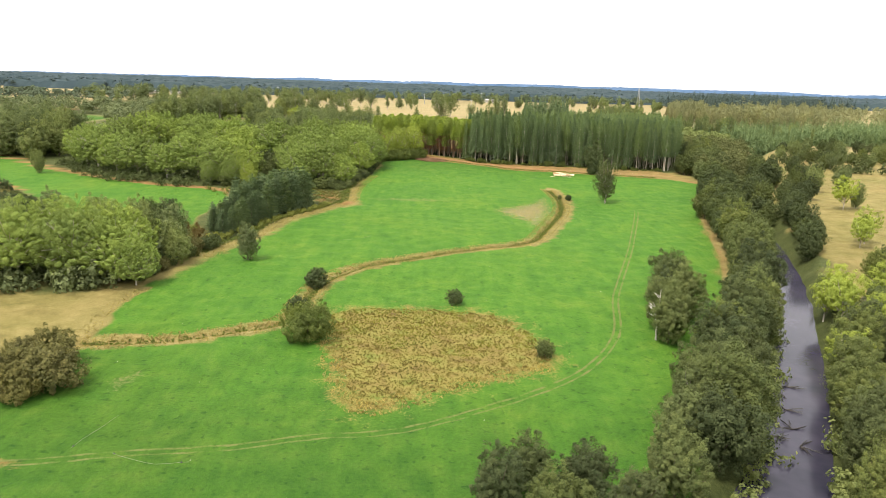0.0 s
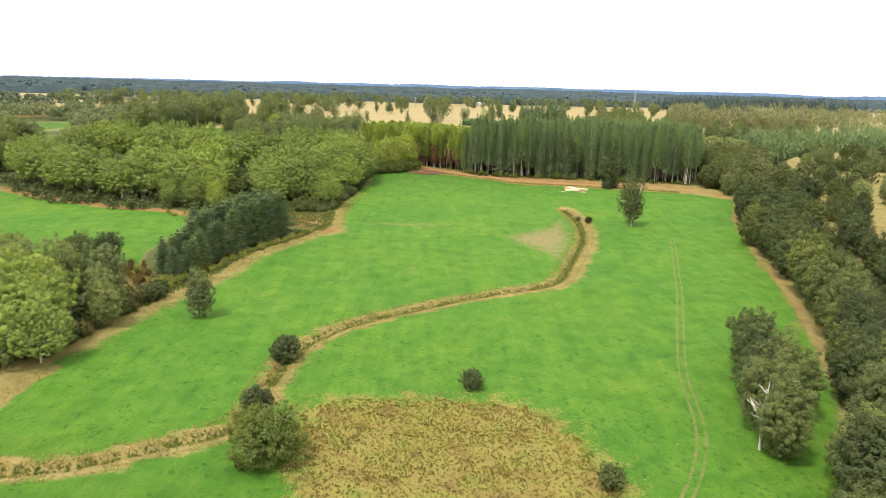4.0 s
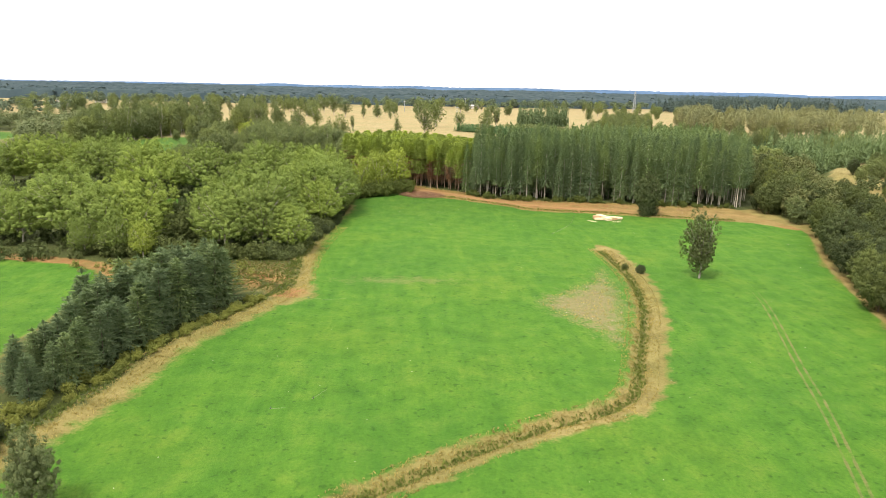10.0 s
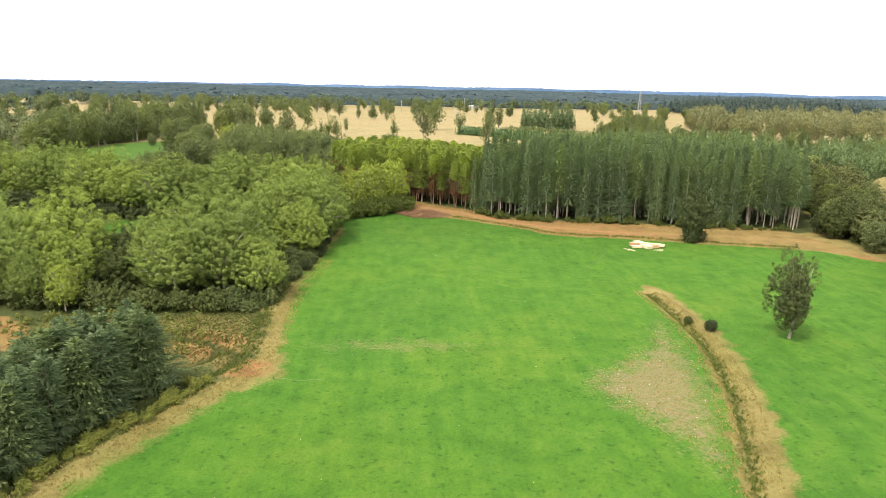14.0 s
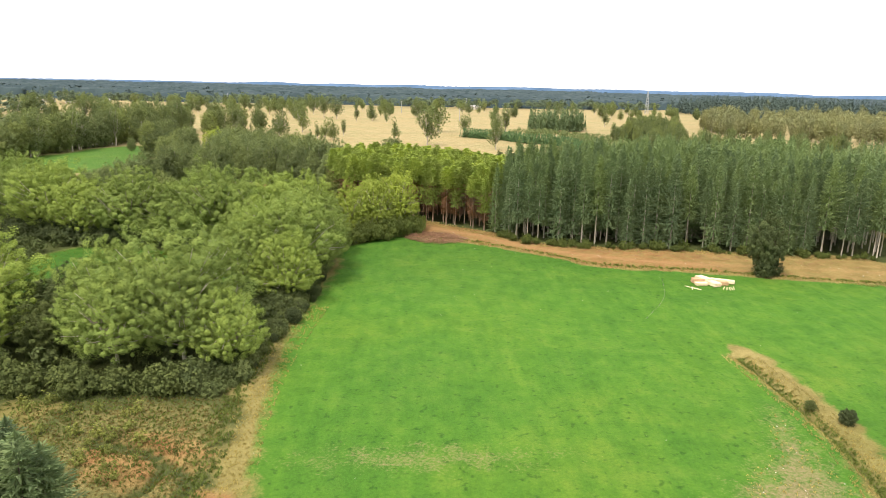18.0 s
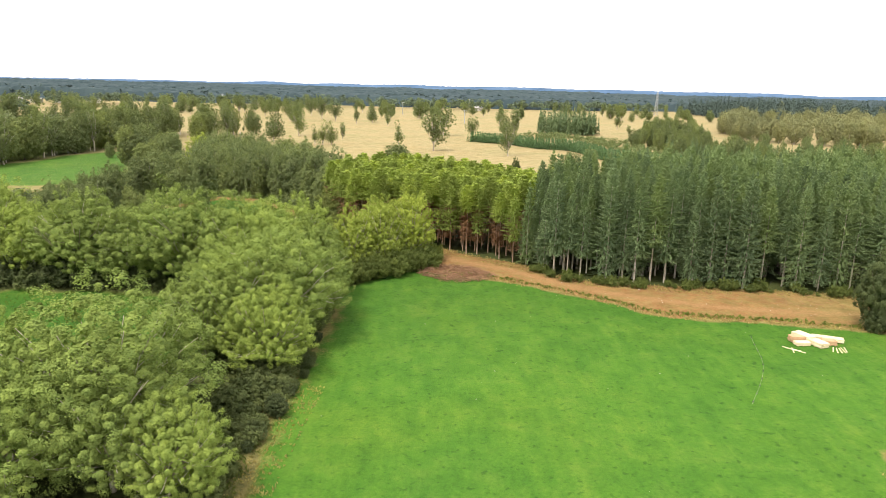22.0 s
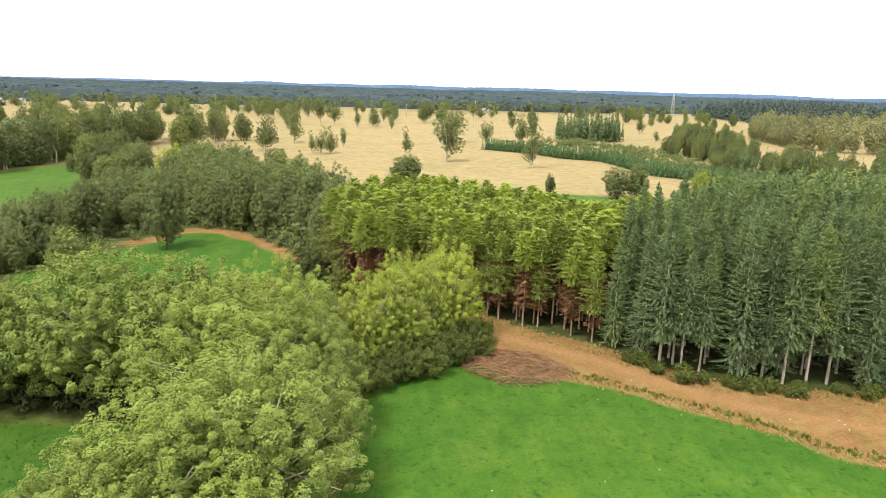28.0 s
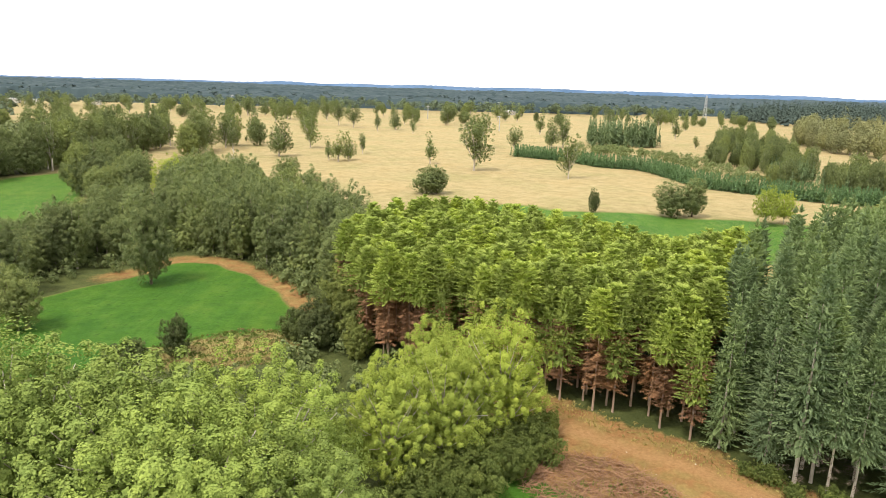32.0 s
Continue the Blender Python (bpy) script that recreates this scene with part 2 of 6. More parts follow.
def ground_material():
    m, n, l, p = material("ground_cover")
    co = n.new("ShaderNodeTexCoord").outputs["Object"]

    def att(name):
        a = n.new("ShaderNodeAttribute")
        a.attribute_name = name
        return a.outputs["Fac"]
    fine = noise_node(n, l, 1.6, 6, 0.75, co)
    mid = noise_node(n, l, 0.16, 5, 0.65, co)
    big = noise_node(n, l, 0.022, 4, 0.6, co)
    streak = noise_node(n, l, 0.35, 4, 0.6, co, (1.0, 0.16, 1))
    # fresh pasture
    grass = ramp(n, l, mid.outputs["Fac"], [(0.25, (0.037, 0.108, 0.0095)), (0.5, (0.0565, 0.143, 0.013)), (0.8, (0.089, 0.168, 0.02))])
    grass = mix(n, l, 0.8, grass, ramp(n, l, fine.outputs["Fac"], [(0.25, (0.55, 0.6, 0.6)), (0.5, (1, 1, 1)), (0.8, (1.45, 1.3, 1.3))]), "MULTIPLY")
    grass = mix(n, l, 0.7, grass, ramp(n, l, big.outputs["Fac"], [(0.3, (0.74, 0.84, 0.9)), (0.48, (1.0, 1.0, 1.0)), (0.62, (1.2, 1.04, 1.0)), (0.78, (1.6, 1.14, 1.2))]), "MULTIPLY")
    grass = mix(n, l, 0.5, grass, ramp(n, l, streak.outputs["Fac"], [(0.3, (0.68, 0.78, 0.8)), (0.7, (1.4, 1.18, 1.2))]), "MULTIPLY")
    # Duller grass in south, north and meadow; in the clearing, painted tree shade.
    grass = mix(n, l, att("dimmed"), grass, mix(n, l, 1.0, grass, (0.72, 0.74, 0.78), "MULTIPLY"))
    tuft = noise_node(n, l, 0.7, 2, 0.5, co)
    grass = mix(n, l, 0.8, grass, ramp(n, l, tuft.outputs["Fac"], [(0.28, (0.45, 0.58, 0.6)), (0.4, (1, 1, 1))]), "MULTIPLY")
    # dry straw
    straw = ramp(n, l, mid.outputs["Fac"], [(0.25, (0.125, 0.104, 0.032)), (0.5, (0.205, 0.166, 0.058)), (0.8, (0.285, 0.232, 0.092))])
    straw = mix(n, l, 0.7, straw, ramp(n, l, fine.outputs["Fac"], [(0.25, (0.6, 0.6, 0.55)), (0.75, (1.25, 1.25, 1.25))]), "MULTIPLY")
    straw = mix(n, l, 0.75, straw, ramp(n, l, big.outputs["Fac"], [(0.3, (0.72, 0.82, 0.62)), (0.55, (1, 1, 1)), (0.8, (1.2, 1.1, 1.1))]), "MULTIPLY")
    # forest floor, soil, marsh, pale ground
    floor_ = ramp(n, l, mid.outputs["Fac"], [(0.3, (0.042, 0.052, 0.015)), (0.6, (0.066, 0.078, 0.023)), (0.8, (0.1, 0.094, 0.036))])
    floor_ = mix(n, l, 0.8, floor_, ramp(n, l, fine.outputs["Fac"], [(0.28, (0.5, 0.55, 0.55)), (0.72, (1.4, 1.35, 1.3))]), "MULTIPLY")
    soil = ramp(n, l, fine.outputs["Fac"], [(0.25, (0.13, 0.062, 0.024)), (0.5, (0.225, 0.118, 0.047)), (0.8, (0.33, 0.2, 0.09))])
    soil = mix(n, l, 0.75, soil, ramp(n, l, mid.outputs["Fac"], [(0.3, (0.7, 0.66, 0.6)), (0.7, (1.25, 1.25, 1.2))]), "MULTIPLY")
    soil = mix(n, l, ramp(n, l, noise_node(n, l, 0.3, 4, 0.6, co).outputs["Fac"], [(0.38, (0, 0, 0)), (0.6, (0.6, 0.6, 0.6))]), soil, straw)
    soil = mix(n, l, att("road"), soil, ramp(n, l, fine.outputs["Fac"], [(0.3, (0.2, 0.105, 0.042)), (0.7, (0.33, 0.195, 0.088))]))
    marsh = ramp(n, l, mid.outputs["Fac"], [(0.3, (0.11, 0.08, 0.026)), (0.42, (0.185, 0.145, 0.042)), (0.55, (0.2, 0.178, 0.046)), (0.7, (0.125, 0.145, 0.028))])
    marsh = mix(n, l, 0.8, marsh, ramp(n, l, fine.outputs["Fac"], [(0.25, (0.7, 0.68, 0.62)), (0.75, (1.25, 1.25, 1.25))]), "MULTIPLY")
    pale = ramp(n, l, fine.outputs["Fac"], [(0.3, (0.17, 0.14, 0.06)), (0.55, (0.205, 0.16, 0.08)), (0.75, (0.24, 0.188, 0.105))])
    rut = ramp(n, l, fine.outputs["Fac"], [(0.3, (0.085, 0.115, 0.025)), (0.7, (0.165, 0.16, 0.055))])

    def edge(a, amount=0.5):
        """Break up a soft border with the fine grain."""
        add = n.new("ShaderNodeMath")
        add.operation = "MULTIPLY_ADD"
        l.new(fine.outputs["Fac"], add.inputs[0])
        add.inputs[1].default_value = amount * 2
        sub = n.new("ShaderNodeMath")
        sub.operation = "SUBTRACT"
        l.new(a, sub.inputs[0])
        sub.inputs[1].default_value = amount
        l.new(sub.outputs[0], add.inputs[2])
        mr = n.new("ShaderNodeMapRange")
        mr.inputs[1].default_value, mr.inputs[2].default_value = 0.3, 0.7
        l.new(add.outputs[0], mr.inputs[0])
        return mr.outputs[0]
    # Dry plain: paler and bluer than straw, partly haze put into the colour.
    plain = ramp(n, l, mid.outputs["Fac"], [(0.25, (0.185, 0.152, 0.066)), (0.5, (0.258, 0.205, 0.098)), (0.8, (0.325, 0.262, 0.136))])
    plain = mix(n, l, 0.6, plain, ramp(n, l, big.outputs["Fac"], [(0.3, (0.72, 0.84, 0.66)), (0.5, (1, 1, 1)), (0.66, (1.06, 1.0, 0.95)), (0.8, (1.2, 1.2, 1.2))]), "MULTIPLY")
    c = mix(n, l, edge(att("wood")), mix(n, l, att("plain"), straw, plain), floor_)
    c = mix(n, l, edge(att("field"), 0.35), c, grass)
    c = mix(n, l, edge(att("pale"), 0.65), c, pale)
    c = mix(n, l, edge(att("dry"), 0.5), c, straw)
    c = mix(n, l, edge(att("soil"), 0.4), c, soil)
    c = mix(n, l, edge(att("marsh"), 0.9), c, marsh)
    c = mix(n, l, edge(att("bed"), 0.3), c, floor_)
    off = n.new("ShaderNodeMath")
    off.operation = "ABSOLUTE"
    l.new(att("track_off"), off.inputs[0])
    rut_d = n.new("ShaderNodeMath")
    rut_d.operation = "SUBTRACT"
    l.new(off.outputs[0], rut_d.inputs[0])
    rut_d.inputs[1].default_value = 0.85
    rut_a = n.new("ShaderNodeMath")
    rut_a.operation = "ABSOLUTE"
    l.new(rut_d.outputs[0], rut_a.inputs[0])
    rut_m = n.new("ShaderNodeMapRange")
    rut_m.inputs[1].default_value, rut_m.inputs[2].default_value, rut_m.inputs[3].default_value, rut_m.inputs[4].default_value = 0.2, 0.55, 1.0, 0.0
    l.new(rut_a.outputs[0], rut_m.inputs[0])
    rut_w = n.new("ShaderNodeMath")
    rut_w.operation = "MULTIPLY"
    l.new(rut_m.outputs[0], rut_w.inputs[0])
    l.new(att("track"), rut_w.inputs[1])
    c = mix(n, l, edge(rut_w.outputs[0], 0.3), c, rut)
    l.new(c, p.inputs["Base Color"])
    p.inputs["Roughness"].default_value = 0.9
    p.inputs["Specular IOR Level"].default_value = 0.15
    p.inputs["Sheen Weight"].default_value, p.inputs["Sheen Roughness"].default_value = 0.3, 0.5
    l.new(c, p.inputs["Sheen Tint"])
    b = n.new("ShaderNodeBump")
    b.inputs["Strength"].default_value, b.inputs["Distance"].default_value = 0.7, 0.5
    l.new(fine.outputs["Fac"], b.inputs["Height"])
    l.new(b.outputs[0], p.inputs["Normal"])
    return m


M_GROUND = ground_material()
M_BARK = plain_material("bark_brown", (0.07, 0.05, 0.035), (0.17, 0.13, 0.095), 2.0, 0.9, (1, 1, 0.2))
M_BARK_PALE = plain_material("bark_pale", (0.34, 0.29, 0.23), (0.62, 0.55, 0.46), 1.5, 0.85, (1, 1, 0.25))
M_BARK_RED = plain_material("bark_red_brown", (0.28, 0.18, 0.13), (0.5, 0.37, 0.28), 1.6, 0.9, (1, 1, 0.2))
M_DEAD_WOOD = plain_material("bleached_wood", (0.38, 0.34, 0.3), (0.66, 0.62, 0.56), 2.0, 0.8, (1, 1, 0.3))
M_GROVE = leaf_material("leaf_grove", (0.086, 0.135, 0.034), (0.345, 0.42, 0.108), 0.16, 0.16, vary=0.4)
M_BRIGHT = leaf_material("leaf_yellow_green", (0.15, 0.2, 0.034), (0.43, 0.49, 0.1), 0.1, 0.18, vary=0.35)
M_FIR = leaf_material("needle_fir", (0.09, 0.136, 0.067), (0.272, 0.343, 0.178), 0.2, 0.22, patch=0.12, vary=0.4)
M_WINDBREAK = leaf_material("needle_windbreak", (0.075, 0.118, 0.06), (0.23, 0.285, 0.15), 0.15, 0.25, vary=0.8)
M_PINE = leaf_material("needle_pine", (0.18, 0.232, 0.056), (0.41, 0.48, 0.128), 0.22, 0.3, patch=0.15, vary=0.4)
M_PINE_DEAD = leaf_material("needle_dead", (0.19, 0.1, 0.055), (0.4, 0.23, 0.135), 0.15, 0.2)
M_EUC = leaf_material("leaf_eucalyptus", (0.105, 0.138, 0.056), (0.27, 0.305, 0.14), 0.14, 0.33, vary=0.7)
M_DARKLEAF = leaf_material("leaf_dark", (0.1, 0.13, 0.056), (0.255, 0.288, 0.125), 0.2, 0.3, vary=0.7)
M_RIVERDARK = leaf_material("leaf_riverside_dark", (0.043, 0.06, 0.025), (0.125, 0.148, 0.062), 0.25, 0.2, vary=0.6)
M_WILLOW_OLIVE = leaf_material("leaf_riverside_olive", (0.075, 0.088, 0.035), (0.2, 0.205, 0.085), 0.2, 0.2, patch=0.05, vary=0.7)
M_WILLOW = leaf_material("leaf_riverside", (0.062, 0.083, 0.031), (0.19, 0.216, 0.085), 0.3, 0.22, vary=0.6)
M_BROWNLEAF = leaf_material("leaf_brown_shrub", (0.09, 0.088, 0.032), (0.22, 0.2, 0.08), 0.15, 0.25)
M_STRAW = leaf_material("dry_stalks", (0.28, 0.225, 0.085), (0.47, 0.385, 0.165), 0.1, 0.35, patch=0.15)
M_SEDGE = leaf_material("sedge", (0.165, 0.138, 0.04), (0.262, 0.225, 0.068), 0.15, 0.35, patch=0.12)
M_BRACKEN = leaf_material("dry_bracken", (0.16, 0.118, 0.055), (0.3, 0.228, 0.118), 0.15, 0.3)
M_SEDGE_GREEN = leaf_material("sedge_yellow_green", (0.145, 0.15, 0.032), (0.265, 0.262, 0.06), 0.15, 0.35, patch=0.12)
M_BRACKEN_DARK = leaf_material("sedge_dark_brown", (0.125, 0.092, 0.032), (0.215, 0.162, 0.058), 0.15, 0.3)
M_BRAMBLE = leaf_material("bramble_leaves", (0.12, 0.14, 0.035), (0.28, 0.29, 0.085), 0.15, 0.3, patch=0.18)
M_REED = leaf_material("green_reeds", (0.075, 0.105, 0.028), (0.2, 0.23, 0.065), 0.15, 0.35)
# Far foliage, its tone lightened to carry some distance haze.
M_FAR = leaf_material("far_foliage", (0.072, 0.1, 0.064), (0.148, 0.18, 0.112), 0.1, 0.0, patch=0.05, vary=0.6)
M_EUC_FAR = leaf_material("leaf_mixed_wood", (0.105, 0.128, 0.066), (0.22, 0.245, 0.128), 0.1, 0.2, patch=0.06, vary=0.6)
# Distance haze goes into these two as blue; lost self-shadow darkens the canopy.
M_FAR_HAZE_BLUE = leaf_material("far_foliage_haze_blue", (0.026, 0.043, 0.055), (0.046, 0.066, 0.078), 0.1, 0.0, patch=0.012, vary=0.4)
M_FAR_DARK = leaf_material("far_tree_tops_haze_blue", (0.05, 0.075, 0.075), (0.08, 0.105, 0.1), 0.1, 0.0, patch=0.02, vary=0.5)
M_FAR_OLIVE = leaf_material("far_foliage_olive", (0.18, 0.185, 0.088), (0.29, 0.29, 0.14), 0.1, 0.0, patch=0.06, vary=0.6)
M_YOUNG_FIR = leaf_material("needle_young_fir", (0.08, 0.14, 0.07), (0.18, 0.28, 0.14), 0.1, 0.2)


# ---- mesh helpers ----
def np_mesh(name, verts, faces, mats, index=None, smooth=False):
    """A mesh from arrays; all faces have the same number of corners."""
    me = bpy.data.meshes.new(name)
    v, f = np.asarray(verts, np.float32), np.asarray(faces, np.int32)
    k = f.shape[1]
    me.vertices.add(len(v))
    me.vertices.foreach_set("co", v.ravel())
    me.loops.add(f.size)
    me.loops.foreach_set("vertex_index", f.ravel())
    me.polygons.add(len(f))
    me.polygons.foreach_set("loop_start", np.arange(0, f.size, k, dtype=np.int32))
    me.polygons.foreach_set("loop_total", np.full(len(f), k, np.int32))
    for m in mats if isinstance(mats, (list, tuple)) else [mats]:
        me.materials.append(m)
    if index is not None:
        me.polygons.foreach_set("material_index", np.asarray(index, np.int32))
    me.polygons.foreach_set("use_smooth", np.full(len(f), smooth))
    me.update()
    me.validate()
    return me


def unit(v):
    return v / (np.linalg.norm(v, axis=-1, keepdims=True) + 1e-9)


def cards(r, c, nrm, size, aspect=0.6, up=0.0, axis_=None):
    """Diamond leaves at c that face nrm. up: how far they stand along the vertical; axis_: the way their length runs."""
    n = len(c)
    nrm = unit(nrm)
    t = r.normal(size=(n, 3))
    t[:, 2] += up * 3
    u = unit(np.cross(nrm, t if axis_ is None else axis_))
    w = np.cross(u, nrm)
    s = np.broadcast_to(size, (n,))[:, None] * r.uniform(0.65, 1.35, (n, 1))
    a, b = u * s * aspect * 0.5, w * s * 0.5
    bend = nrm * s * 0.12
    v = np.stack([c - b, c + a + bend, c + b, c - a + bend], 1).reshape(-1, 3)
    return v, np.arange(4 * n).reshape(n, 4)


def tube(path, radii, k=6):
    """A tapered limb along a path, as quads."""
    path = np.asarray(path, float)
    radii = np.broadcast_to(radii, (len(path),))
    d = unit(np.gradient(path, axis=0))
    ref = np.where(np.abs(d[:, 2:3]) > 0.9, [[1.0, 0, 0]], [[0, 0, 1.0]])
    u = unit(np.cross(d, ref))
    w = np.cross(d, u)
    a = np.linspace(0, 2 * math.pi, k, endpoint=False)
    v = path[:, None] + radii[:, None, None] * (np.cos(a)[None, :, None] * u[:, None] + np.sin(a)[None, :, None] * w[:, None])
    f = [(i * k + j, i * k + (j + 1) % k, (i + 1) * k + (j + 1) % k, (i + 1) * k + j) for i in range(len(path) - 1) for j in range(k)]
    return v.reshape(-1, 3), np.array(f)


def join(pieces):
    vs, fs, o = [], [], 0
    for v, f in pieces:
        vs.append(v)
        fs.append(f + o)
        o += len(v)
    return np.concatenate(vs), np.concatenate(fs)


def part(name, me, parent, label=""):
    ob = new(name, me)
    ob.parent = parent
    return tagged(ob, label)


def thing(name, label, category, group=""):
    return tagged(new(name), label, category, group)


# ---- the ground: one sheet to the horizon ----
def axis(lo, hi, step, far_lo, far_hi, grow=1.13):
    core = list(np.arange(lo, hi + step / 2, step))
    s, v = step, core[-1]
    while v < far_hi:
        s *= grow
        v += s
        core.append(min(v, far_hi))
    s, v = step, core[0]
    while v > far_lo:
        s *= grow
        v -= s
        core.insert(0, max(v, far_lo))
    return np.array(core)


RIVER_LINE = spline(RIVER, 5)
DITCH_LINE = spline(DITCH, 3)
SIDE_LINE = spline(SIDE_DITCH, 3)
LEFT_LINE = spline(LEFT_DITCH, 3)
TRACK_LINE = spline(TRACK, 3)
GAP_LINE = spline([(-60.5, 347), (-57.5, 350.5), (-56, 354), (-56, 359)], 1.0)
SOIL_LINE = spline(SOIL_ROAD, 3)
RIVER_Z = -3.6


def near_line(x, y, line, reach):
    """Distance to a line where it is nearer than reach, else reach."""
    lo, hi = line.min(0) - reach, line.max(0) + reach
    m = (x > lo[0]) & (x < hi[0]) & (y > lo[1]) & (y < hi[1])
    d = np.full(x.shape, float(reach))
    d[m] = np.minimum(reach, line_distance(x[m], y[m], line))
    return d


def signed_offset(x, y, line, reach):
    """Sideways offset from a line, with its sign, held within reach."""
    best, out = np.full(x.shape, float(reach)), np.full(x.shape, float(reach))
    for (ax, ay), (bx, by) in zip(line[:-1], line[1:]):
        m = (np.abs(x - ax) < reach) & (np.abs(y - ay) < reach)
        if not m.any():
            continue
        dx, dy = bx - ax, by - ay
        n_ = math.hypot(dx, dy) + 1e-9
        t = np.clip(((x[m] - ax) * dx + (y[m] - ay) * dy) / n_ ** 2, 0, 1)
        d = np.hypot(x[m] - ax - t * dx, y[m] - ay - t * dy)
        s = ((x[m] - ax) * dy - (y[m] - ay) * dx) / n_
        b_, o_ = best[m], out[m]
        k = d < b_
        b_[k], o_[k] = d[k], (np.sign(s) * d)[k]
        best[m], out[m] = b_, o_
    return out


def cover(x, y):
    """What grows or lies at plan places, as weights, and the height of the ground."""
    w1, w2 = wobble(x, y, 23, 1), wobble(x, y, 7, 2)
    d_ditch, d_side, d_left = near_line(x, y, DITCH_LINE, 30), near_line(x, y, SIDE_LINE, 30), near_line(x, y, LEFT_LINE, 30)
    d_gap = near_line(x, y, GAP_LINE, 30)
    d_river, d_track, d_road = near_line(x, y, RIVER_LINE, 60), near_line(x, y, TRACK_LINE, 20), near_line(x, y, SOIL_LINE, 20)
    a_field = area(x, y, FIELD)
    field = soft(a_field + w1 * 0.8, 3)
    strip = soft(area(x, y, STRIP) + w1, 3)
    meadow = soft(area(x, y, MEADOW) + w1, 3)
    far_green = np.maximum(soft(area(x, y, FAR_STRIP), 6), np.maximum(soft(area(x, y, LEFT_MEADOW) + w1 * 3, 12), soft(area(x, y, GREEN_PATCH), 8)))
    green = np.maximum(np.maximum(field, strip), np.maximum(meadow, far_green))
    clearing = soft(area(x, y, CLEARING) + 2 * w1, 8)
    green = np.maximum(green, 0.85 * clearing)
    bank = signed_offset(x, y, DITCH_LINE, 30)
    turn = soft(y - 270, 40)
    band = np.where(bank > 0, 4.4 + 2.4 * turn, 3.5 - 0.8 * turn) + 1.5 * w2 + 0.9 * w1
    dry = np.maximum(0.92 * soft(band - np.abs(bank), 4.5), soft(1.6 + w2 - d_side, 3))
    dry = np.maximum(dry, soft(area(x, y, TAN_FIELD) + w2, 4))
    dry = np.maximum(dry, soft(4.0 - 2.4 * soft(y - 352, 14) + 1.9 * w2 - np.abs(a_field - 0.5 + 1.2 * soft(y - 352, 14)), 8) * 0.85 * (x < -30) * soft(y - 208, 8) * soft(500 - y, 14))
    dry = np.maximum(dry, 0.85 * np.maximum(0.55 * soft(area(x, y, DRY_CORNER) + 3 * w2, 8), 0.8 * soft(area(x, y, DRY_SCRUB) + 4 * w2, 7)))
    soil_rust = 0.45 * soft(area(x, y, RUST_CORNER) + 3 * w2, 6)
    marsh = 0.92 * soft(area(x, y, MARSH) + 3.5 * w2, 13)
    soil = np.maximum(soft(area(x, y, SOIL) + 1.5 * w2, 3), 0.8 * soft(area(x, y, MEADOW_RIM) + 1.5, 6) * (1 - meadow) * soft(y - 606 + 0.5 * (x + 80), 20))
    soil = np.maximum(soil, 0.5 * soft(2.2 + 2.2 * w1 - np.abs(a_field + 1.0), 4.5) * (x > 60) * soft(y - 215, 50) * soft(450 - y, 10))
    soil = np.maximum(soil, soft(2.5 + w2 - np.hypot((x + 80) / 3, y - 104.5), 3))
    soil = np.maximum(soil, soft(5 - np.hypot((x + 47) / 1.3, y - 346), 4))
    soil = np.maximum(soil, 0.9 * soft(9 + 3 * w2 - np.hypot((x + 60) / 1.2, y - 360), 8))
    soil = np.maximum(soil, soft(3.5 + w2 - np.abs(area(x, y, STRIP) + 2), 4) * ((y > 355) & (x < -100)))
    soil = np.maximum(soil, soft(14 + 4 * w2 - np.hypot((x + 540) / 3, (y - 1000) / 2), 10))
    soil = np.maximum(soil, soil_rust)
    soil = soil * (1 - 0.5 * soft(x - 80, 70) * (y > 455) * (y < 520))
    dry = np.maximum(dry, soft(area(x, y, SOIL), 3) * soft(x - 80, 70))
    pale = soft(area(x, y, PALE) + 2.5 * w2, 14) * 0.62
    pale = np.maximum(pale, 0.28 * far_green)
    pale = np.maximum(pale, 0.42 * soft(5.5 + 2.5 * w2 - np.hypot((x + 12) / 5, y - 360), 8))
    pale = np.maximum(pale, 0.45 * soft(3 + 2 * w2 - np.hypot((x + 66), (y - 139) / 1.2), 4))
    track = (0.6 + 0.3 * w2) * np.where((x < 22) & (y < 140), 0.85, 1.0) * soft(4 - d_track, 4) * soft(352 - y, 40)
    track_off = signed_offset(x, y, TRACK_LINE, 20)
    wood = np.zeros(x.shape)
    for poly, grow in ((GROVE, 7), (FIR_WOOD, 3), (PINE_WOOD, 2), (EUC_WOOD, 6)):
        wood = np.maximum(wood, soft(area(x, y, poly) + grow, 5))
    wood = np.maximum(wood, soft(15 + 4 * w1 - 4 * soft(y - 400, 60) - d_river, 8))
    wood = np.maximum(wood, np.maximum(soft(7 + 2 * w1 - d_left, 4), 0.7 * soft(area(x, y, RIVER_WOOD) + 2, 8)))
    wood = np.maximum(wood, 0.8 * soft(-5 - a_field, 3) * soft(-60 - x, 6) * soft(y - 206, 8) * soft(350 - y, 10))
    wood = np.maximum(wood, 0.8 * soft(-98 - x + 8 * w1, 14) * soft(y - 196 + 8 * w1, 16) * soft(640 - y, 20) * soft(x + 900, 200))
    wood = np.maximum(wood, np.maximum(soft(area(x, y, SCRUB) + 3 * w1, 8), 0.7 * soft(area(x, y, CORNER) + 2 * w1, 6)))
    wood = np.maximum(wood, 0.75 * soft(y - 650, 20) * soft(-266 - x, 16) * soft(1060 - y, 30) * soft(x + 760, 60)) * (1 - green)
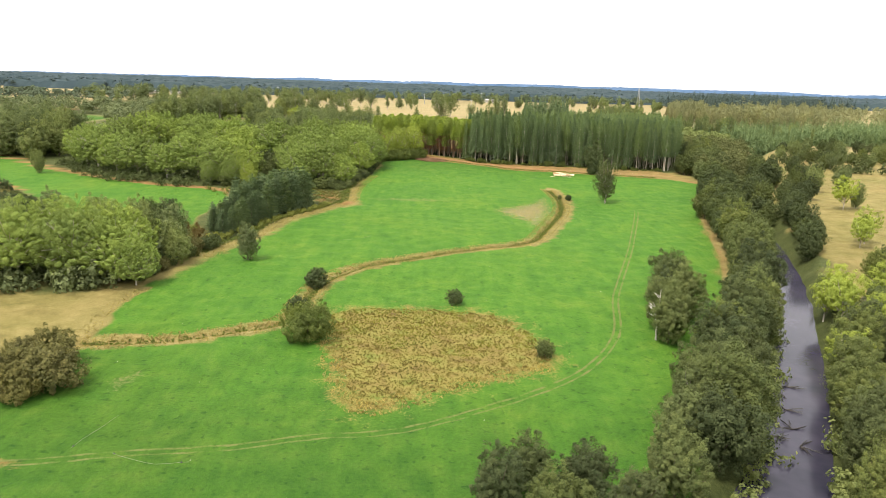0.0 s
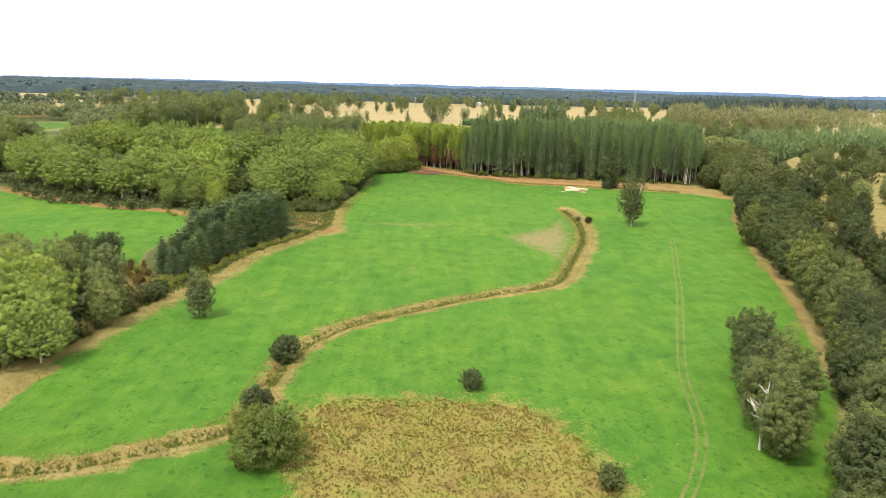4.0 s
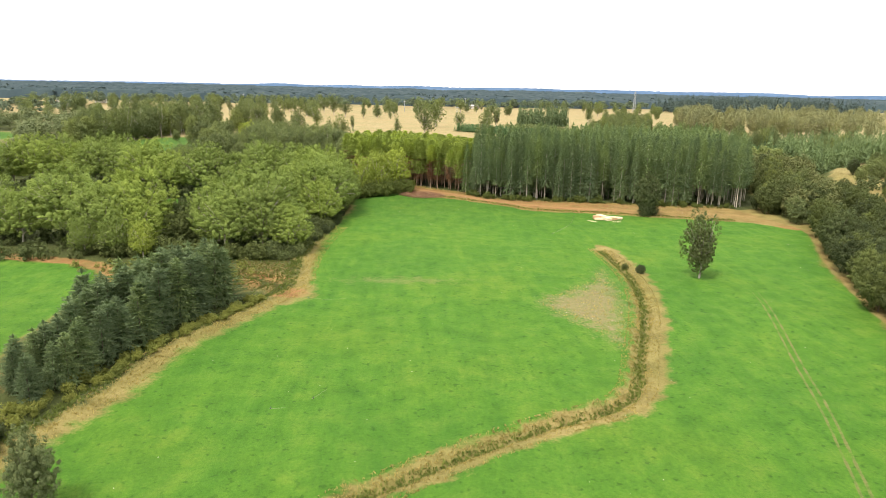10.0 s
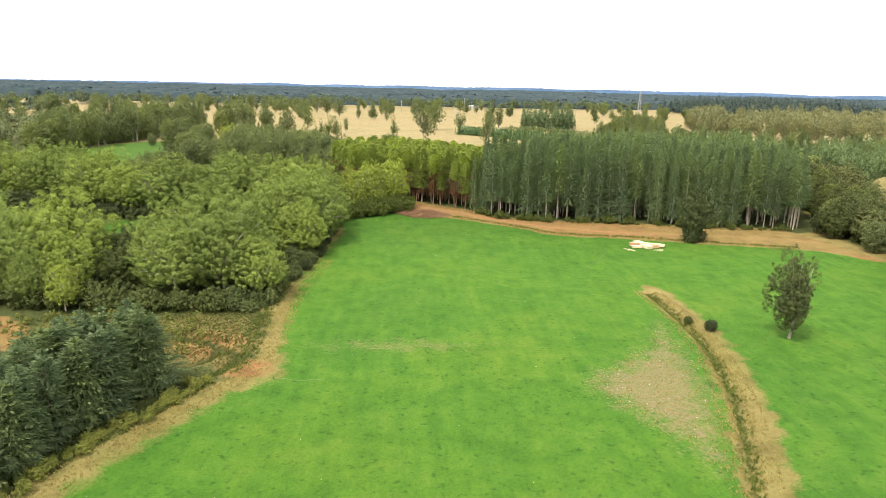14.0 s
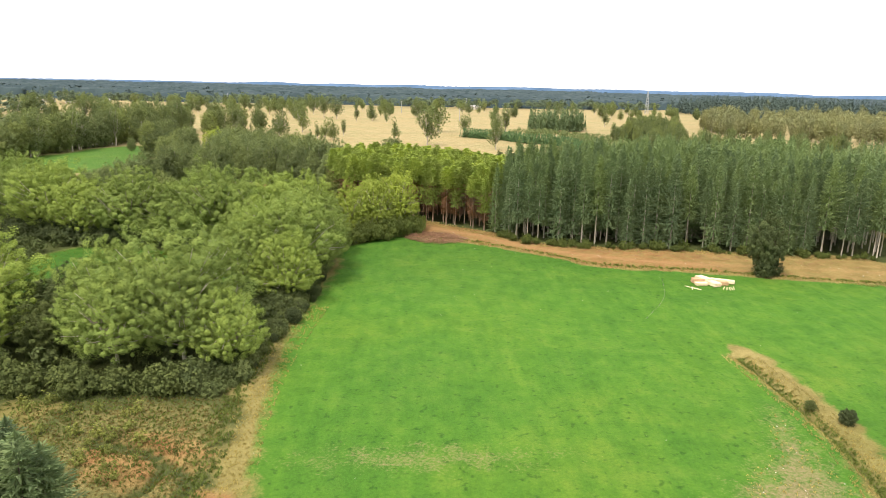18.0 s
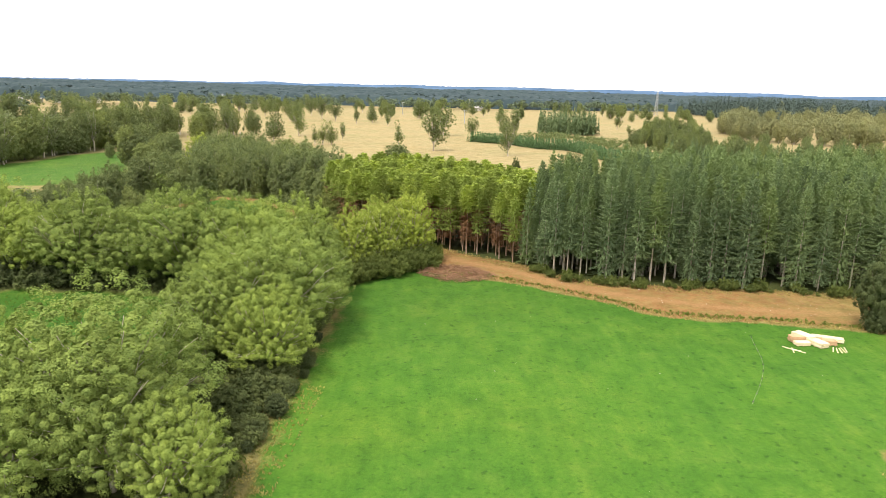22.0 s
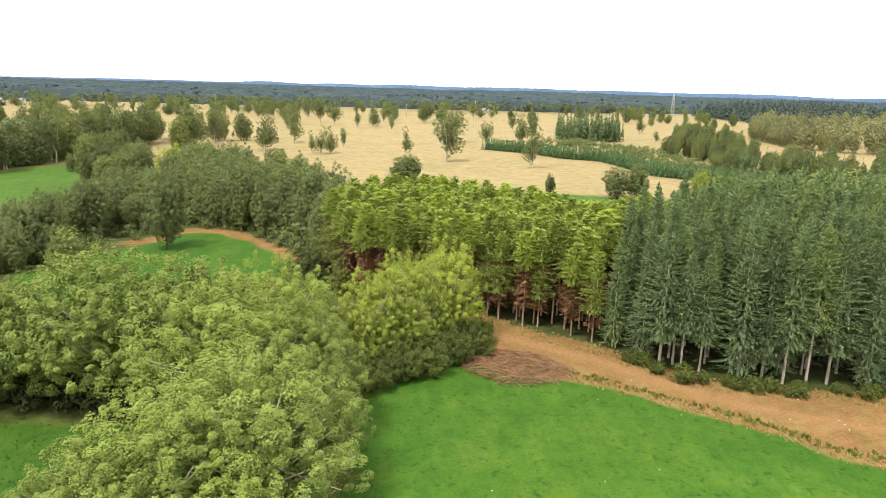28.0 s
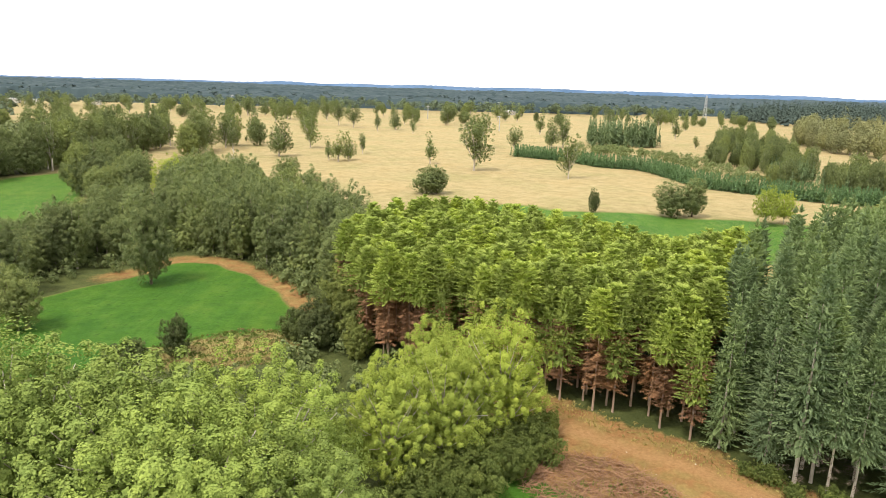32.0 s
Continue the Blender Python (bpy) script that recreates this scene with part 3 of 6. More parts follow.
    bed = np.maximum(soft(9.5 - d_river, 4), np.maximum(0.6 * soft(0.5 + 0.5 * w2 + 0.5 * soft(y - 300, 40) - d_ditch, 1.6), np.maximum(soft(1.2 - d_left, 1.5), soft(0.9 - d_gap, 0.6))))
    half = 6.6 + 0.8 * w1
    z = ground_z(x, y)
    cut = soft(half + 2.5 - d_river, 6)
    z = z * (1 - cut) + (RIVER_Z - 1.0) * cut
    z = z - 1.1 * soft(1.4 - d_ditch, 1.8) - 0.9 * soft(1.4 - d_left, 2) - 0.5 * soft(1.2 - d_side, 2) - 1.5 * soft(1.0 - d_gap, 1.0)
    z = z - 0.1 * soft(1.6 - d_track, 2)
    z = z + 0.25 * wobble(x, y, 60, 5) * soft(a_field - 2, 10) + 0.12 * wobble(x, y, 11, 6)
    far = np.hypot(x, y - 200)
    z = z + np.clip((far - 900) / 1500, 0, 1) * 3.0 * wobble(x, y, 900, 9)
    z = z - np.clip((far - 1500) / 3000, 0, 1) ** 2 * 10.0
    # The clearing's share of the grass darkening stands in for the grove's shade.
    return dict(plain=soft(y - 690, 90) * (1 - green), field=green, dry=dry, marsh=marsh, soil=soil, pale=pale, track=np.clip(track, 0, 1), track_off=track_off, dimmed=np.maximum(np.maximum(soft(132 - y - 0.25 * x + 10 * w1, 60), 0.75 * soft(y - 470 + 8 * w1, 60)), np.maximum(meadow, 1.5 * clearing)), road=soft(1.9 + 1.0 * w2 - d_road, 2.5), wood=wood, bed=bed), z


gx = axis(-150, 205, 1.7, -4900, 4900)
gy = axis(55, 672, 1.75, -1200, 4930)
GX, GY = np.meshgrid(gx, gy)
weights, GZ = cover(GX.ravel(), GY.ravel())
ni, nj = len(gy), len(gx)
idx = np.arange(ni * nj).reshape(ni, nj)
quads = np.stack([idx[:-1, :-1], idx[:-1, 1:], idx[1:, 1:], idx[1:, :-1]], -1).reshape(-1, 4)
ground_mesh = np_mesh("ground", np.stack([GX.ravel(), GY.ravel(), GZ], -1), quads, M_GROUND, smooth=True)
for key, values in weights.items():
    at = ground_mesh.attributes.new(key, "FLOAT", "POINT")
    at.data.foreach_set("value", np.asarray(values, np.float32))
tagged(new("ground", ground_mesh), "bright green pasture with dry grass bands, bare soil and straw-coloured plain", "ground", kind="structure")


HEIGHTS = GZ.reshape(ni, nj)


def zats(x, y):
    """Heights of the ground sheet at plan places."""
    x, y = np.asarray(x, float), np.asarray(y, float)
    j, i = np.clip(np.searchsorted(gx, x) - 1, 0, nj - 2), np.clip(np.searchsorted(gy, y) - 1, 0, ni - 2)
    u, w = (x - gx[j]) / (gx[j + 1] - gx[j]), (y - gy[i]) / (gy[i + 1] - gy[i])
    return (HEIGHTS[i, j] * (1 - u) + HEIGHTS[i, j + 1] * u) * (1 - w) + (HEIGHTS[i + 1, j] * (1 - u) + HEIGHTS[i + 1, j + 1] * u) * w


def zat(x, y):
    return float(zats(x, y))


# ---- the river ----
def water_material():
    m, n, l, p = material("river_water")
    co = n.new("ShaderNodeTexCoord").outputs["Object"]
    silt = noise_node(n, l, 0.06, 4, 0.6, co)
    c = ramp(n, l, silt.outputs["Fac"], [(0.35, (0.028, 0.027, 0.042)), (0.7, (0.06, 0.053, 0.078))])
    l.new(c, p.inputs["Base Color"])
    p.inputs["Roughness"].default_value = 0.12
    p.inputs["IOR"].default_value = 1.33
    p.inputs["Specular IOR Level"].default_value = 0.3
    ripple = noise_node(n, l, 1.1, 3, 0.5, co)
    b = n.new("ShaderNodeBump")
    b.inputs["Strength"].default_value, b.inputs["Distance"].default_value = 0.12, 0.1
    l.new(ripple.outputs["Fac"], b.inputs["Height"])
    l.new(b.outputs[0], p.inputs["Normal"])
    return m


def ribbon(line, half, z):
    d = unit(np.gradient(line, axis=0))
    nrm = np.stack([-d[:, 1], d[:, 0]], -1)
    wide = np.interp(line[:, 1], [0, 200, 270, 800], [half, half, half * 0.5, half * 0.5])[:, None]
    rows_ = [np.column_stack([line + nrm * wide * s, np.full(len(line), z)]) for s in (-1, -0.5, 0, 0.5, 1)]
    v = np.stack(rows_, 1).reshape(-1, 3)
    f = [(i * 5 + j, i * 5 + j + 1, i * 5 + 6 + j, i * 5 + 5 + j) for i in range(len(line) - 1) for j in range(4)]
    return v, np.array(f)


v, f = ribbon(RIVER_LINE, 10.5, RIVER_Z)
tagged(new("river", np_mesh("river", v, f, water_material(), smooth=True)), "dark slow river water reflecting a pale sky", "river", kind="structure")


pool_a = np.linspace(0, 2 * math.pi, 24, endpoint=False)
pool_r = 1 + 0.18 * np.sin(3 * pool_a) + 0.1 * np.sin(5 * pool_a + 1)
pool = np.column_stack([-90.5 + pool_r * 3.4 * np.cos(pool_a), 261.5 + pool_r * 1.3 * np.sin(pool_a), np.full(24, zat(-90.5, 261.5) + 0.12)])
pool = np.vstack([pool, pool.mean(0)])
tagged(new("ditch_pool", np_mesh("ditch_pool", pool, np.array([(k, (k + 1) % 24, 24) for k in range(24)]), bpy.data.materials["river_water"], smooth=True)), "small pale pool of still water among brambles", "pool", kind="structure")


# ---- plants ----
def conifer(seed, h, rad, clear, whorls, per, fan=4, leaf=1.0, lift=(0.1, 0.8), power=0.75, aspect=0.3, core=200, start=0.3):
    """Trunk, and whorls of boughs, each a feathered fan of needle sprays; lift: the rise of the lowest and the highest boughs."""
    r = np.random.default_rng(seed)
    zs = np.linspace(-0.6, h * 0.8, 6)
    trunk = tube(np.column_stack([np.cumsum(r.normal(0, 0.06, 6)), np.cumsum(r.normal(0, 0.06, 6)), zs]), np.linspace(0.0085 * h + 0.05, 0.06, 6), 6)
    cs, ns, ax, sz = [], [], [], []
    up = np.array([0, 0, 1.0])
    lean = r.uniform(0, 6.28)
    for i in range(whorls):
        s = ((i + r.uniform(0, 0.7)) / whorls) ** 0.95
        z = clear + (h - clear) * s
        length = max(rad * (1 - s) ** power * (0.7 + 0.3 * min(1, s * 5)), 0.4)
        k = max(4, int(per * (0.4 + 0.6 * length / rad)))
        a0 = r.uniform(0, 6.28)
        for j in range(k):
            a = a0 + j * 6.283 / k + r.uniform(-0.3, 0.3)
            d, side = np.array([math.cos(a), math.sin(a), 0]), np.array([-math.sin(a), math.cos(a), 0])
            L = length * r.uniform(0.7, 1.2) * (1 + 0.12 * math.cos(a - lean))
            rise = lift[0] + (lift[1] - lift[0]) * s + r.normal(0, 0.1)
            run = unit(d + up * rise)
            top = unit(np.cross(run, side)) * np.sign(np.cross(run, side)[2] + 1e-9)
            n_ = max(3, int(round(fan * (0.4 + 0.6 * L / rad))) * 2 + 1)
            u = np.linspace(start, 1.0, n_)[:, None]
            sg = np.where(np.arange(n_) % 2, 1.0, -1.0)[:, None]
            sg[-1] = 0
            size = np.minimum(leaf, 0.75 * L) * (1.1 - 0.35 * u[:, 0])
            way = run * 0.85 + side * sg * 0.6 + r.normal(size=(n_, 3)) * 0.12
            cs.append(up * z + run * L * u + side * sg * size[:, None] * 0.3 - up * L * 0.12 * u * u + r.normal(size=(n_, 3)) * 0.06)
            ax.append(way)
            ns.append(top + side * sg * 0.3 + r.normal(size=(n_, 3)) * 0.22)
            sz.append(size)
    s = r.uniform(0, 0.9, core)
    a = r.uniform(0, 6.28, core)
    d = np.column_stack([np.cos(a), np.sin(a), np.full(core, 0.5)])
    q = d * (rad * (1 - s) ** power * r.uniform(0.25, 0.5, core))[:, None]
    q[:, 2] = clear + (h - clear) * s
    cs.append(q)
    ns.append(d)
    ax.append(np.tile(up, (core, 1)) + r.normal(size=(core, 3)) * 0.3)
    sz.append(leaf * 1.3 * (0.35 + (1 - s) ** power))
    tip = np.array([0, 0, h - 0.5])
    cs.append(np.tile(tip, (4, 1)))
    ns.append(np.array([(1, 0, 0.1), (0, 1, 0.1), (1, 1, 0.1), (1, -1, 0.1)], float))
    ax.append(np.tile(up, (4, 1)))
    sz.append(np.full(4, 1.6))
    crown = cards(r, np.concatenate(cs), np.concatenate(ns), np.concatenate(sz), aspect, 0, np.concatenate(ax))
    return trunk, crown


def spread_out(r, p, gap):
    """Thin a cloud of points, so that those kept lie at least about gap apart."""
    keep = []
    cells = {}
    for i, q in enumerate(p):
        c = tuple((q // gap).astype(int))
        near = [k for dx in (-1, 0, 1) for dy in (-1, 0, 1) for dz in (-1, 0, 1) for k in cells.get((c[0] + dx, c[1] + dy, c[2] + dz), ())]
        if all(((p[k] - q) ** 2).sum() > gap * gap for k in near):
            keep.append(i)
            cells.setdefault(c, []).append(i)
    return np.array(keep)


def clumped(seed, h, rad, clear, gap, clump, leaf, lobes=10, depth=0.4, limbs=20, skirt=0.86, fill=0.8, tall=1.35, ragged=0.14, waist=0.4, lining=1.0):
    """A leafy tree: billows made of upright leaf clumps with dark gaps between them, over pale fanning limbs."""
    r = np.random.default_rng(seed)
    zc = clear + waist * (h - clear)
    k = np.arange(lobes)
    el, az = np.arcsin(1 - 1.35 * (k + 0.5) / lobes), k * 2.39996 + r.uniform(-0.45, 0.45, lobes)
    lobe = np.column_stack([np.cos(az) * np.cos(el), np.sin(az) * np.cos(el), np.sin(el)])
    reach = r.uniform(1 - ragged, 1 + ragged * 0.6, lobes)

    def shell(d):
        dots = d @ lobe.T
        near, own = np.max(dots, 1), reach[np.argmax(dots, 1)]
        wide_, tight = (0.68, 0.94) if lobes < 16 else (math.cos(2.7 / math.sqrt(lobes)), math.cos(1.15 / math.sqrt(lobes)))
        bulge = (1 - depth + depth * np.clip((near - wide_) / (tight - wide_), 0, 1) ** 0.7) * own
        half = np.where(d[:, 2] > 0, h - zc, zc - clear)
        flat = np.hypot(d[:, 0], d[:, 1]) + 1e-6
        side = np.where(d[:, 2] < 0, np.maximum(flat, skirt), flat) / flat * rad
        return np.column_stack([d[:, 0] * side * bulge, d[:, 1] * side * bulge, d[:, 2] * half * np.where(d[:, 2] < 0, 1, bulge)])
    d = unit(r.normal(size=(5000, 3)) + [0, 0, 0.2])
    d = d[d[:, 2] > -0.92]
    s = shell(d)
    kept = spread_out(r, s, gap)
    d, s = d[kept], s[kept]
    low = r.permutation(len(d))[: len(d) // 2]
    d, s = np.concatenate([d, d[low]]), np.concatenate([s * r.uniform(0.84, 1.1, (len(s), 1)), s[low] * r.uniform(0.7, 0.82, (len(low), 1))])
    s[:, 2] += zc
    m = len(d)
    per = max(10, int(fill * 9.4 * clump * clump / (0.34 * leaf * leaf)))
    way = unit(d * [1, 1, 0.6] + [0, 0, 0.9] + r.normal(size=(m, 3)) * 0.2)
    e = unit(r.normal(size=(m, per, 3)) + way[:, None] * 0.55 + d[:, None] * 0.3)
    rc = clump * np.exp(r.normal(-0.05, 0.34, (m, 1, 1)))
    squash = np.exp(r.normal(0, 0.25, (m, 1, 3)))
    along_ = (e * way[:, None]).sum(2, keepdims=True)
    off = e * squash * rc * r.uniform(0.5, 1.15, (m, per, 1)) + way[:, None] * along_ * rc * (tall - 1)
    nrm = e + d[:, None] * 0.2 + [0, 0, 0.25] + r.normal(size=(m, per, 3)) * 0.24
    outer = cards(r, (s[:, None] + off).reshape(-1, 3), nrm.reshape(-1, 3), leaf, 0.68)
    inner = int(8.2 * lining * rad * (h - clear))
    q = unit(r.normal(size=(inner, 3)) + [0, 0, 0.1])
    q = q[q[:, 2] > -0.85]
    under = cards(r, shell(q) * r.uniform(0.42, 0.64, (len(q), 1)) + [0, 0, zc], q + r.normal(size=(len(q), 3)) * 0.3, min(1.1, leaf * 3), 0.8)
    tr = h * 0.014
    zs = np.linspace(-0.6, clear + 0.45 * (h - clear), 5)
    path = np.column_stack([np.cumsum(r.normal(0, 0.14, 5)), np.cumsum(r.normal(0, 0.14, 5)), zs])
    pieces = [tube(path, np.linspace(tr * 1.2, tr * 0.6, 5), 7)]
    for i in range(limbs):
        a, e_ = i * 2.39996, r.uniform(-0.2, 0.95)
        tip = shell(np.array([[math.cos(a) * math.cos(e_), math.sin(a) * math.cos(e_), math.sin(e_)]]))[0] * 0.97 + [0, 0, zc]
        z0 = r.uniform(0.25, 0.9) * zs[-1]
        base = np.array([np.interp(z0, zs, path[:, 0]), np.interp(z0, zs, path[:, 1]), z0])
        bow = (base + tip) / 2 + [0, 0, -0.04 * h] + r.normal(0, 0.4, 3)
        t = np.linspace(0, 1, 5)[:, None]
        pieces.append(tube((1 - t) ** 2 * base + 2 * t * (1 - t) * bow + t ** 2 * tip, np.linspace(tr * 0.5, tr * 0.12, 5), 5))
    return join(pieces), join([outer, under])


def snags(seed, h, lo, hi, count, length, thick=0.035, tilt=-0.1):
    """Thin dead twigs round a trunk."""
    r = np.random.default_rng(seed)
    tri = []
    for _ in range(count):
        z, a, L = r.uniform(lo, hi), r.uniform(0, 6.28), length * r.uniform(0.5, 1.2)
        d = np.array([math.cos(a), math.sin(a), tilt + r.normal(0, 0.15)])
        n_ = np.array([-d[1], d[0], 0])
        o = np.array([0, 0, z])
        tri += [(o + n_ * thick, o - n_ * thick, o + d * L)]
        for u in (0.35, 0.6, 0.8):
            for sg in (-1, 1):
                b = o + d * L * u
                tri.append((b, b + d * thick * 5, b + (d * 0.5 + n_ * sg * 0.5) * L * 0.42 + np.array([0, 0, -0.05 * L])))
    tri = np.array(tri).reshape(-1, 3)
    return tri, np.arange(len(tri)).reshape(-1, 3)


def tree_model(kind, label, group, wood, leaves, arrays, extra=()):
    """One tree with its parts, kept as a pattern; plant() copies it."""
    trunk, crown = arrays
    return dict(kind=kind, label=label, group=group, trunk=np_mesh(kind + "_trunk", *trunk, wood, smooth=True), crown=np_mesh(kind + "_crown", *crown, leaves),
                extra=[(nm, np_mesh(nm, *arr, mat), lb) for nm, arr, mat, lb in extra])


def plant(model, x, y, scale=1.0, turn=None, label="", wide=1.0, z=None):
    turn = rng.uniform(0, 360) if turn is None else turn
    root = tagged(new(model["kind"]), label or model["label"], "tree" if "bush" not in model["kind"] and "shrub" not in model["kind"] else "bush", model["group"])
    root.matrix_world = Matrix.LocRotScale((x, y, zat(x, y) if z is None else z), Euler((0, 0, radians(turn))), (scale * wide, scale * wide, scale))
    part("trunk" if "bush" not in model["kind"] else "stem", model["trunk"], root)
    part("crown" if "bush" not in model["kind"] else "foliage", model["crown"], root)
    for nm, me, lb in model["extra"]:
        part(nm, me, root, lb)
    return root


def scatter(poly, gap, seed, jitter=0.35, closed=True):
    """Places inside a plan outline on a loose lattice."""
    r = np.random.default_rng(seed)
    p = np.array(poly, float)
    lo, hi = p.min(0), p.max(0)
    out = []
    for i, y in enumerate(np.arange(lo[1], hi[1] + gap, gap * 0.87)):
        for x in np.arange(lo[0] + (i % 2) * gap / 2, hi[0] + gap, gap):
            q = (x + r.uniform(-jitter, jitter) * gap, y + r.uniform(-jitter, jitter) * gap)
            if inside(np.array([q[0]]), np.array([q[1]]), poly)[0]:
                out.append(q)
    return out


def along(points, gap, seed, spread=2.0):
    r = np.random.default_rng(seed)
    s = spline(points, 1.0)
    d = np.concatenate([[0], np.cumsum(np.linalg.norm(np.diff(s, axis=0), axis=1))])
    at = np.arange(gap / 2, d[-1], gap)
    at = at + r.uniform(-0.3, 0.3, len(at)) * gap
    return [(np.interp(a, d, s[:, 0]) + r.normal(0, spread), np.interp(a, d, s[:, 1]) + r.normal(0, spread)) for a in at]


GROVE_LABEL = "tall rounded broadleaf tree with light green billowing crown"
GROVE_GROUP = "broadleaf grove beside the pasture"
grove_models = [tree_model("broadleaf_tree", GROVE_LABEL, GROVE_GROUP, M_BARK_PALE, M_GROVE,
                           clumped(20 + k, 25 + k * 0.6, 10.6, 4.6, 1.75, 0.74, 0.27, 22 + 4 * k, 0.32, 44, 0.96, tall=1.7, fill=0.85, waist=0.28, ragged=0.16, lining=1.4)) for k in range(3)]
grove_back = [tree_model("broadleaf_tree", GROVE_LABEL, GROVE_GROUP, M_BARK_PALE, M_GROVE,
                         clumped(25 + k, 25.5, 10.6, 4.6, 1.85, 0.8, 0.32, 22 + 4 * k, 0.32, 34, 0.96, tall=1.7, fill=0.85, waist=0.28, ragged=0.16, lining=1.4)) for k in range(3)]
bright_model = tree_model("broadleaf_tree", "yellow-green broadleaf tree at the corner of the pasture", GROVE_GROUP, M_BARK_PALE, M_BRIGHT,
                          clumped(31, 26, 8.6, 4.0, 1.75, 0.74, 0.27, 20, 0.42, 38, 0.95, tall=1.5, fill=0.85, waist=0.3, lining=1.4))
FIR_LABEL = "tall dark green plantation fir with pale bare lower trunk"
fir_models = [tree_model("fir_tree", FIR_LABEL, "fir plantation", M_BARK_PALE, M_FIR,
                         conifer(40 + k, 34 + k * 0.9, 6.2, (9, 3.5, 12.5, 1.5, 6.5)[k], 34, 13, 6, 1.05, (0.0, 1.15), 0.66, 0.36, 460, 0.35),
                         [("dead_foliage", snags(45 + k, 35, 2.5, 12, 26, 2.6), M_BARK, "")]) for k in range(5)]
fir_mid = [tree_model("fir_tree", "tall dark green plantation fir", "fir plantation", M_BARK_PALE, M_FIR,
                      conifer(50 + k, 35.0 + 0.6 * k, 6.0, 11, 24, 12, 6, 1.1, (0.2, 1.2), 0.66, 0.38, 340, 0.35)) for k in range(4)]
fir_low = [conifer(60 + k, 35, 6.0, 16, 15, 10, 4, 1.5, (0.3, 1.2), 0.68, 0.4, 80, 0.4)[1] for k in range(3)]
PINE_LABEL = "light green pine with rust-brown dead lower branches"
pine_models = [tree_model("pine_tree", PINE_LABEL, "pine stand", M_BARK_RED, M_PINE, conifer(70 + k, 26.5 + k * 0.4, 4.9, (9, 15.5, 17, 17.8)[k], 16, 16, 7, 0.95, (0.15, 0.8), 0.42, 0.46, 420, 0.35),
                          [("dead_foliage", snags(75 + k, 27, 5, 19, 260, 2.6, 0.09, 0.05), M_PINE_DEAD, "rust-brown dead branches")]) for k in range(4)]
pine_inner = [tree_model("pine_tree", "light green pine in a dense stand", "pine stand", M_BARK_RED, M_PINE, conifer(66 + k, 26 + 0.4 * k, 5.0, 15, 13, 16, 7, 0.95, (0.15, 0.8), 0.42, 0.46, 380, 0.35)) for k in range(4)]
euc_models = [tree_model("eucalyptus_tree", "slender eucalyptus with grey-green crown", "eucalyptus belt", M_BARK_PALE, M_EUC,
                         clumped(80 + k, 24 + 2 * (k % 3), 5.0, 0.3, 1.8, 0.95, 0.46, 8 + k, 0.4, 10, tall=1.6)) for k in range(4)]
lone_model = tree_model("eucalyptus_tree", "lone tall eucalyptus standing in the green pasture", "", M_BARK_PALE, M_WILLOW,
                        clumped(88, 25.5, 5.4, 0.8, 1.3, 0.55, 0.3, 10, 0.75, 34, 0.7, 0.85, 1.7, 0.6, 0.34))
spread_models = [tree_model("plain_tree", "tall grey-green eucalyptus standing on the dry plain", "trees on the dry plain", M_BARK_PALE, M_EUC,
                            clumped(90 + k, 26, (5.6, 7.0, 4.4, 6.4)[k], (1.5, 0.6, 0.8, 2.5)[k], 1.9, 0.8, 0.5, 6 + k, 0.8, 24, 0.62, 0.6, 1.3, (0.6, 0.4, 0.7, 0.5)[k], (0.4, 0.3, 0.36, 0.5)[k], 0.6)) for k in range(4)]
dark_models = [tree_model("dark_tree", "dense dark green tree in a mixed wood", "mixed dark wood", M_BARK, M_DARKLEAF,
                          clumped(100 + k, 19 + 2 * k, 6.6, 0.3, 1.9, 1.0, 0.46, 8 + k, 0.48, 12, 0.75, 0.75, 1.4, 0.28)) for k in range(4)]
river_models = [tree_model("riverside_tree", "leafy grey-green tree on the river bank", "riverside trees", M_BARK, M_WILLOW,
                           clumped(110 + k, 16 + 1.5 * k, 5.6, 0.2, 1.6, 0.85, 0.38, 8 + k, 0.48, 14, 0.8, 0.75, 1.4, 0.28)) for k in range(4)]
river_dark = [tree_model("riverside_tree", "dark green tree on the river bank", "riverside trees", M_BARK, M_RIVERDARK,
                         clumped(115 + k, 15 + 1.5 * k, 6.0, 0.2, 1.7, 0.9, 0.4, 8 + k, 0.48, 10, 0.8, 0.75, 1.4, 0.28)) for k in range(3)]
river_rest = [clumped(160 + k, 17, 6.2, 0.2, 3.0, 1.6, 1.15, 9, 0.45, 2, 0.82, 0.4, lining=0.35)[1] for k in range(3)]
yellow_bank = tree_model("riverside_tree", "yellow-green open-crowned tree with pale trunk on the river bank", "riverside trees", M_BARK_PALE, M_BRIGHT,
                         clumped(118, 15, 5.4, 3.5, 1.9, 0.8, 0.36, 9, 0.6, 22, 0.45, 0.7, 1.2, 0.35, 0.45))
WINDBREAK_LABEL = "dense dark blue-green conifer in a windbreak row"
cypress_models = [tree_model("conifer_tree", WINDBREAK_LABEL, "conifer windbreak", M_BARK, M_WINDBREAK,
                             conifer(120 + k, 16 + 0.8 * k, 4.6, 0.3, 22, 13, 6, 1.0, (0.1, 0.6), 0.58)) for k in range(3)]
bush_models = [tree_model("bush", "dense rounded dark green bush", "bushes", M_BARK, M_RIVERDARK, clumped(130 + k, 5, 2.7, 0.1, 0.85, 0.5, 0.26, 7, 0.35, 6, 0.9, 0.8)) for k in range(3)]
